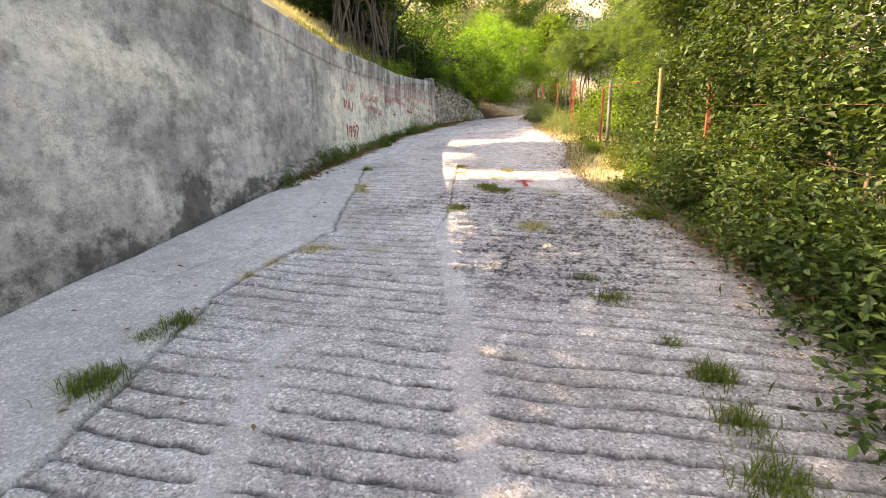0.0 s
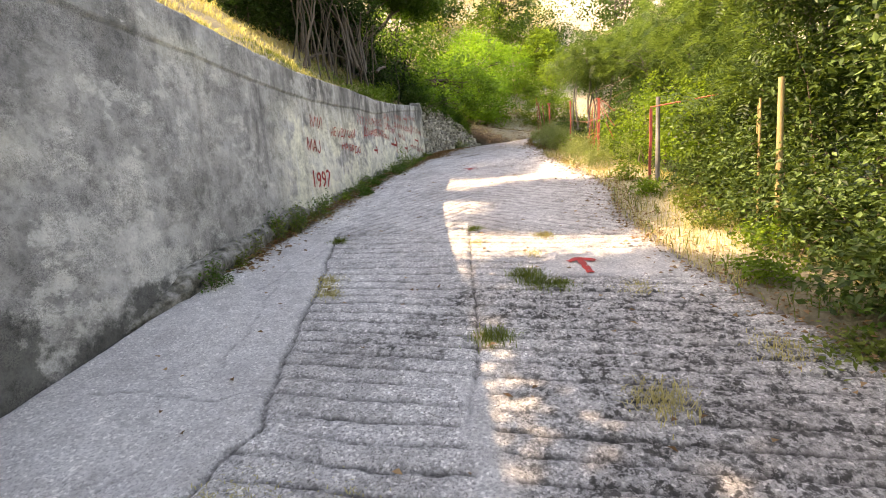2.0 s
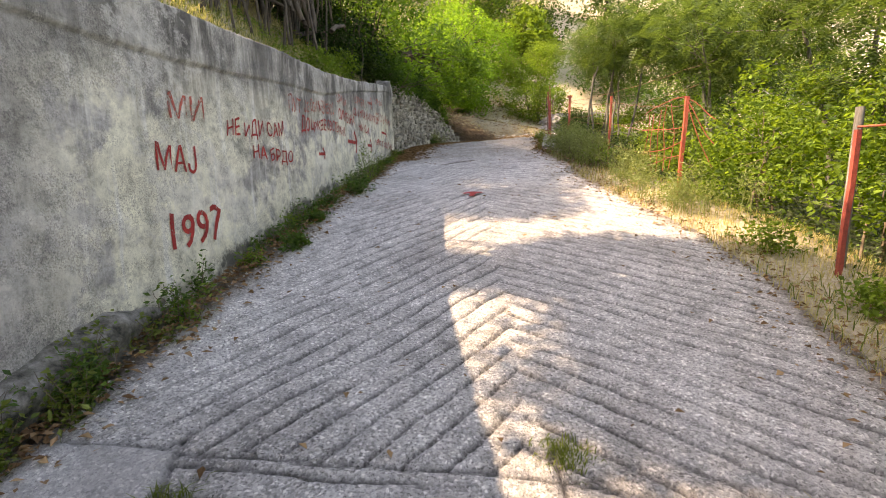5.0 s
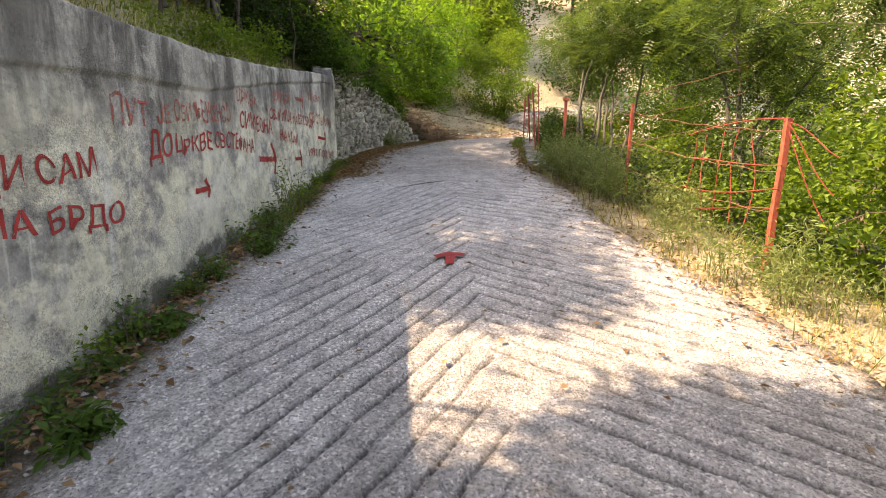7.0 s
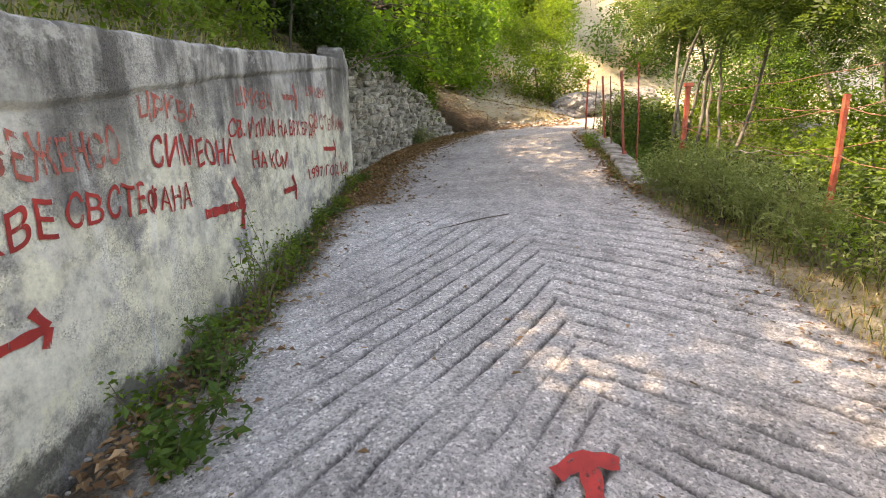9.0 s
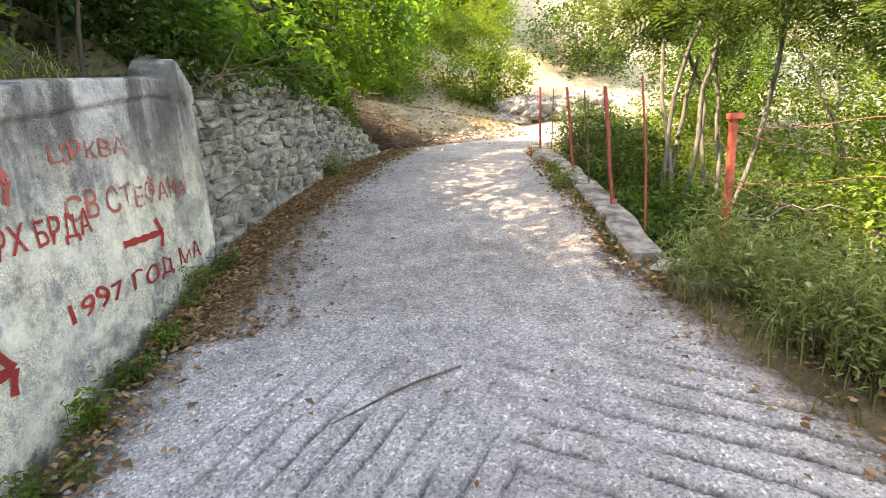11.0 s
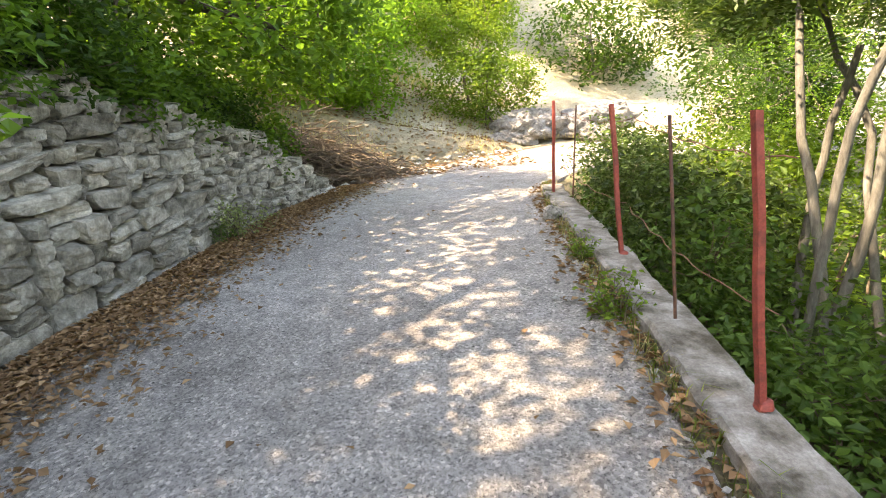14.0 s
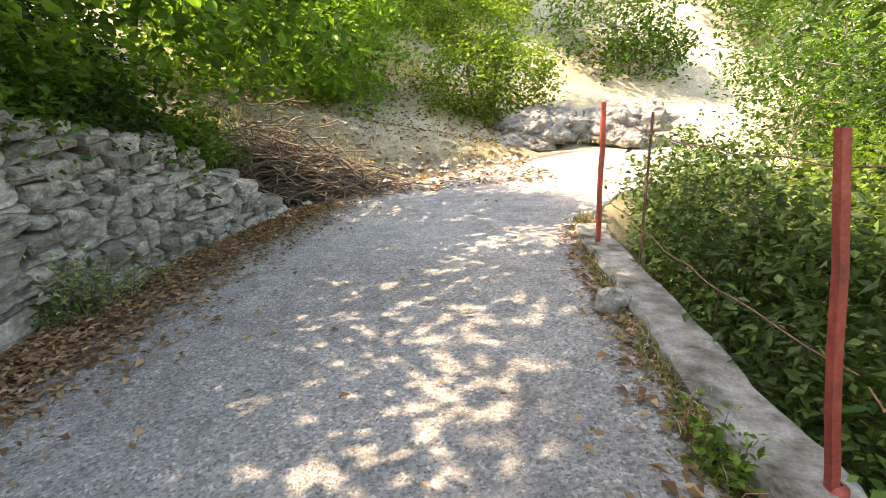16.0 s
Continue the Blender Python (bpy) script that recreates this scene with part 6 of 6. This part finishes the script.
weed(-1.64, -2.12, 0.16, 0.12, 14, "broad low green weed at the gutter", 462, None, 0.06)
weed(-1.74, -1.27, 0.16, 0.12, 14, "broad low green weed at the gutter", 463, None, 0.06)
weed(-1.70, 0.49, 0.34, 0.16, 18, "leafy green weed at the foot of the wall", 464)
weed(-1.62, 0.0, 0.22, 0.14, 14, "broad low green weed at the gutter", 465, None, 0.06)
weed(1.40, 5.95, 0.26, 0.14, 16, "bright green weed growing against the kerb", 466, LEAF_BRIGHT)
weed(1.52, 6.85, 0.20, 0.12, 12, "bright green weed growing against the kerb", 467, LEAF_BRIGHT)
weed(-1.42, 8.75, 0.42, 0.26, 34, "grey green weed at the foot of the stone wall", 468, LEAF_SAGE)
weed(-1.55, 8.5, 0.24, 0.16, 14, "grey green weed at the foot of the stone wall", 469)
weed(1.72, 3.25, 0.55, 0.26, 26, "tall feathery green weed beside the road's edge", 470, LEAF_SAGE)
weed(1.78, 2.70, 0.50, 0.26, 26, "tall feathery green weed beside the road's edge", 471, LEAF_SAGE)
weed(1.92, 2.20, 0.50, 0.26, 24, "tall feathery green weed beside the road's edge", 472, LEAF_SAGE)
weed(2.05, 1.55, 0.42, 0.26, 22, "tall feathery green weed beside the road's edge", 473, LEAF_SAGE)
weed(2.15, 3.4, 0.60, 0.30, 26, "tall feathery green weed beside the road's edge", 474, LEAF_SAGE)


def field(name, n, xs, ys, height, material, label, seed, width=0.005, patchy=0.0, where=None):
    r = np.random.default_rng(seed)
    x, y = r.uniform(*xs, n), r.uniform(*ys, n)
    keep = np.ones(n, dtype=bool) if where is None else where(x, y)
    if patchy:
        keep &= fbm(x * 1.4, y * 1.4, seed=seed) > -patchy
    x, y = x[keep], y[keep]
    inside = (x > left_x(y)) & (x < right_x(y))
    z = np.where(inside, road_z(x, y), land_z(x, y)) - 0.01
    bag = Bag().add(*blades(np.stack([x, y, z], 1), height, 1.5, width, r))
    return tagged(ob_from(name, bag.mesh(name, False), material), label, "grass", kind="stuff")


verge = lambda x, y: (x > right_x(y) - 0.12) & (x < right_x(y) + 1.3)
field("verge_grass", 20000, (1.3, 4.4), (-6.6, 1.6), 0.11, GRASS_DRY, "dry yellow grass on the sunny verge", 501, 0.0028, 0.35, verge)
field("verge_grass", 7000, (1.3, 4.6), (-12.5, 4.0), 0.17, GRASS_GREEN, "green grass mixed into the verge", 502, 0.004, -0.05, verge)
field("bank_grass", 22000, (-6.5, -2.3), (-9.0, 5.0), 0.16, GRASS_DRY, "tall dry grass on the bank above the wall", 503, 0.005, 0.4, lambda x, y: x < left_x(y) - 0.5)
field("bank_grass", 6000, (-3.6, -2.3), (-4.0, 5.4), 0.11, GRASS_GREEN, "green grass fringing the wall's top", 504, 0.005, 0.0, lambda x, y: x < left_x(y) - 0.48)
field("hill_grass", 22000, (-6.0, 12.0), (17.0, 34.0), 0.42, GRASS_DRY, "dry grass on the hillside past the bend", 505, 0.016, 0.3)
field("slope_grass", 9000, (-4.5, 6.0), (12.6, 17.2), 0.16, GRASS_DRY, "short dry grass on the slope past the bend", 508, 0.006, 0.1, lambda x, y: (x < left_x(y) - 0.1) | (y > 14.9))
field("kerb_grass", 6000, (1.2, 2.2), (4.0, 10.0), 0.12, GRASS_GREEN, "short grass between road and kerb", 506, 0.003, 0.0, lambda x, y: np.abs(x - right_x(y) - 0.02) < 0.07)
field("kerb_grass", 6500, (1.2, 2.3), (5.0, 10.4), 0.10, GRASS_DRY, "short dry grass between road and kerb", 507, 0.003, 0.1, lambda x, y: np.abs(x - right_x(y) - 0.03) < 0.09)


def litter(n, xy, size, label, seed):
    r = np.random.default_rng(seed)
    x, y = xy(r, n)
    inside = (x > left_x(y)) & (x < right_x(y))
    z = np.where(inside, road_z(x, y) + 0.012, land_z(x, y) + 0.02) + r.uniform(0, 0.015, n)
    c = np.stack([x, y, z], 1)
    a = r.uniform(0, 2 * np.pi, n)
    s = size * r.uniform(0.5, 1.3, n)[:, None]
    d = np.stack([np.cos(a), np.sin(a), r.normal(0, 0.18, n)], 1)
    e = np.stack([-np.sin(a), np.cos(a), r.normal(0, 0.25, n)], 1)
    lift = np.array([0, 0, 1.0]) * s * r.uniform(0.05, 0.3, n)[:, None]
    v = np.stack([c - d * s * 0.5, c + e * s * 0.3 + lift, c + d * s * 0.5, c - e * s * 0.3 + lift], 1).reshape(-1, 3)
    k = np.arange(n)[:, None] * 4
    me = mesh_from("fallen_leaves", v, np.concatenate([k + [0, 2, 1], k + [0, 3, 2]]), False)
    return tagged(ob_from("fallen_leaves", me, LITTER), label, "leaf litter", kind="stuff")


def along_left(y0, y1, width):
    def pick(r, n):
        y = r.uniform(y0, y1, n)
        return left_x(y) + 0.04 + np.abs(r.normal(0, width, n)), y
    return pick


def along_right(y0, y1, width):
    def pick(r, n):
        y = r.uniform(y0, y1, n)
        return right_x(y) + r.normal(-0.02, width, n), y
    return pick


def on_lane(y0, y1):
    def pick(r, n):
        y = r.uniform(y0, y1, n)
        return left_x(y) + (right_x(y) - left_x(y)) * r.uniform(0.03, 0.97, n), y
    return pick


litter(13500, along_left(3.6, 11.6, 0.36), 0.05, "brown fallen leaves drifted along the stone wall", 601)
litter(2600, along_left(-6.0, 3.8, 0.18), 0.055, "brown fallen leaves in the gutter under the wall", 602)
litter(1300, along_right(3.4, 10.0, 0.09), 0.055, "brown fallen leaves along the kerb", 603)
litter(2600, along_right(-11.5, 3.5, 0.22), 0.045, "dry leaves and straw at the road's edge", 604)
litter(420, on_lane(-11.0, 12.5), 0.05, "scattered fallen leaves on the lane", 605)
litter(4200, lambda r, n: (r.uniform(-3.0, 2.6, n), r.uniform(12.0, 17.0, n)), 0.08, "brown litter on the slope past the bend", 606)


def pebbles(n, pick, size, label, seed):
    r = np.random.default_rng(seed)
    x, y = pick(r, n)
    inside = (x > left_x(y)) & (x < right_x(y))
    z = np.where(inside, road_z(x, y), land_z(x, y)) + 0.004
    octa = np.array([(1, 0, 0), (0, 1, 0), (-1, 0, 0), (0, -1, 0), (0, 0, 0.7), (0, 0, -0.7)])
    fc = np.array([(0, 1, 4), (1, 2, 4), (2, 3, 4), (3, 0, 4), (1, 0, 5), (2, 1, 5), (3, 2, 5), (0, 3, 5)])
    s = size * r.uniform(0.4, 1.4, n)[:, None, None]
    v = octa[None] * s * r.uniform(0.7, 1.3, (n, 6, 1)) + np.stack([x, y, z], 1)[:, None]
    f = (fc[None] + np.arange(n)[:, None, None] * 6).reshape(-1, 3)
    return tagged(ob_from("gravel", mesh_from("gravel", v.reshape(-1, 3), f, False), MAT_ROCK), label, "gravel", kind="stuff")


pebbles(2600, on_lane(-11.3, 11.5), 0.008, "loose gravel lying on the concrete lane", 611)
pebbles(1500, along_left(-4.6, 9.5, 0.25), 0.014, "loose stones along the foot of the wall", 612)
pebbles(500, along_right(3.5, 10.0, 0.08), 0.016, "loose stones along the kerb", 613)
pebbles(420, lambda r, n: (lambda q: (np.interp(q, [10.6, 12.4, 13.2, 14.0], [-1.1, -0.6, 0.8, 2.8]) + r.normal(-0.12, 0.12, n), q + r.normal(0, 0.08, n)))(r.uniform(10.6, 14.0, n)), 0.05, "loose stones along the outer edge of the bend", 614)


def brush_pile(x, y, sx, sy, h, n, label, seed):
    r = np.random.default_rng(seed)
    z0 = lz(x, y)
    bag = Bag()
    for _ in range(n):
        c = np.array([r.normal(0, sx * 0.45), r.normal(0, sy * 0.4), 0])
        c[2] = lz(x + c[0], y + c[1]) - z0 + h * abs(r.normal(0, 0.5)) * max(0, 1 - (c[0] / sx) ** 2)
        d = r.normal(0, 1, 3) * [1, 0.6, 0.28]
        d *= r.uniform(0.2, 0.6) / np.linalg.norm(d)
        branch(bag, c - d, c + d, 0.011, 0.004, r, 0.3, 5, 4)
    ob = ob_from("brush_pile", bag.mesh("brush_pile"), MAT_TWIG)
    ob.location = (x, y, z0)
    return tagged(ob, label, "brush pile", kind="stuff")


brush_pile(-1.15, 12.35, 1.5, 0.6, 0.62, 1100, "heap of dead brown cut branches at the roadside", 701)
brush_pile(3.3, 4.9, 0.8, 0.7, 0.4, 60, "dead grey branches lying below the kerb", 702)
for k, (p0, p1) in enumerate((((2.1, 4.3, 1.2), (3.3, 4.0, 1.25)), ((2.3, 5.0, 1.05), (3.3, 4.5, 1.2)), ((2.4, 3.2, 0.9), (3.1, 3.9, 1.15)))):
    bag = Bag()
    branch(bag, p0, p1, 0.012, 0.004, np.random.default_rng(720 + k), 0.45, 14, 6)
    tagged(ob_from("dead_branch", bag.mesh("dead_branch"), MAT_GREYWOOD), "bare crooked dead branch caught in the undergrowth", "branch", "dead branches")
rod("twig", ((-0.75, 2.75, 0.50), (-0.4, 2.95, 0.58), (-0.1, 3.05, 0.63)), 0.006, MAT_TWIG, "thin dark twig lying on the lane", "twig")
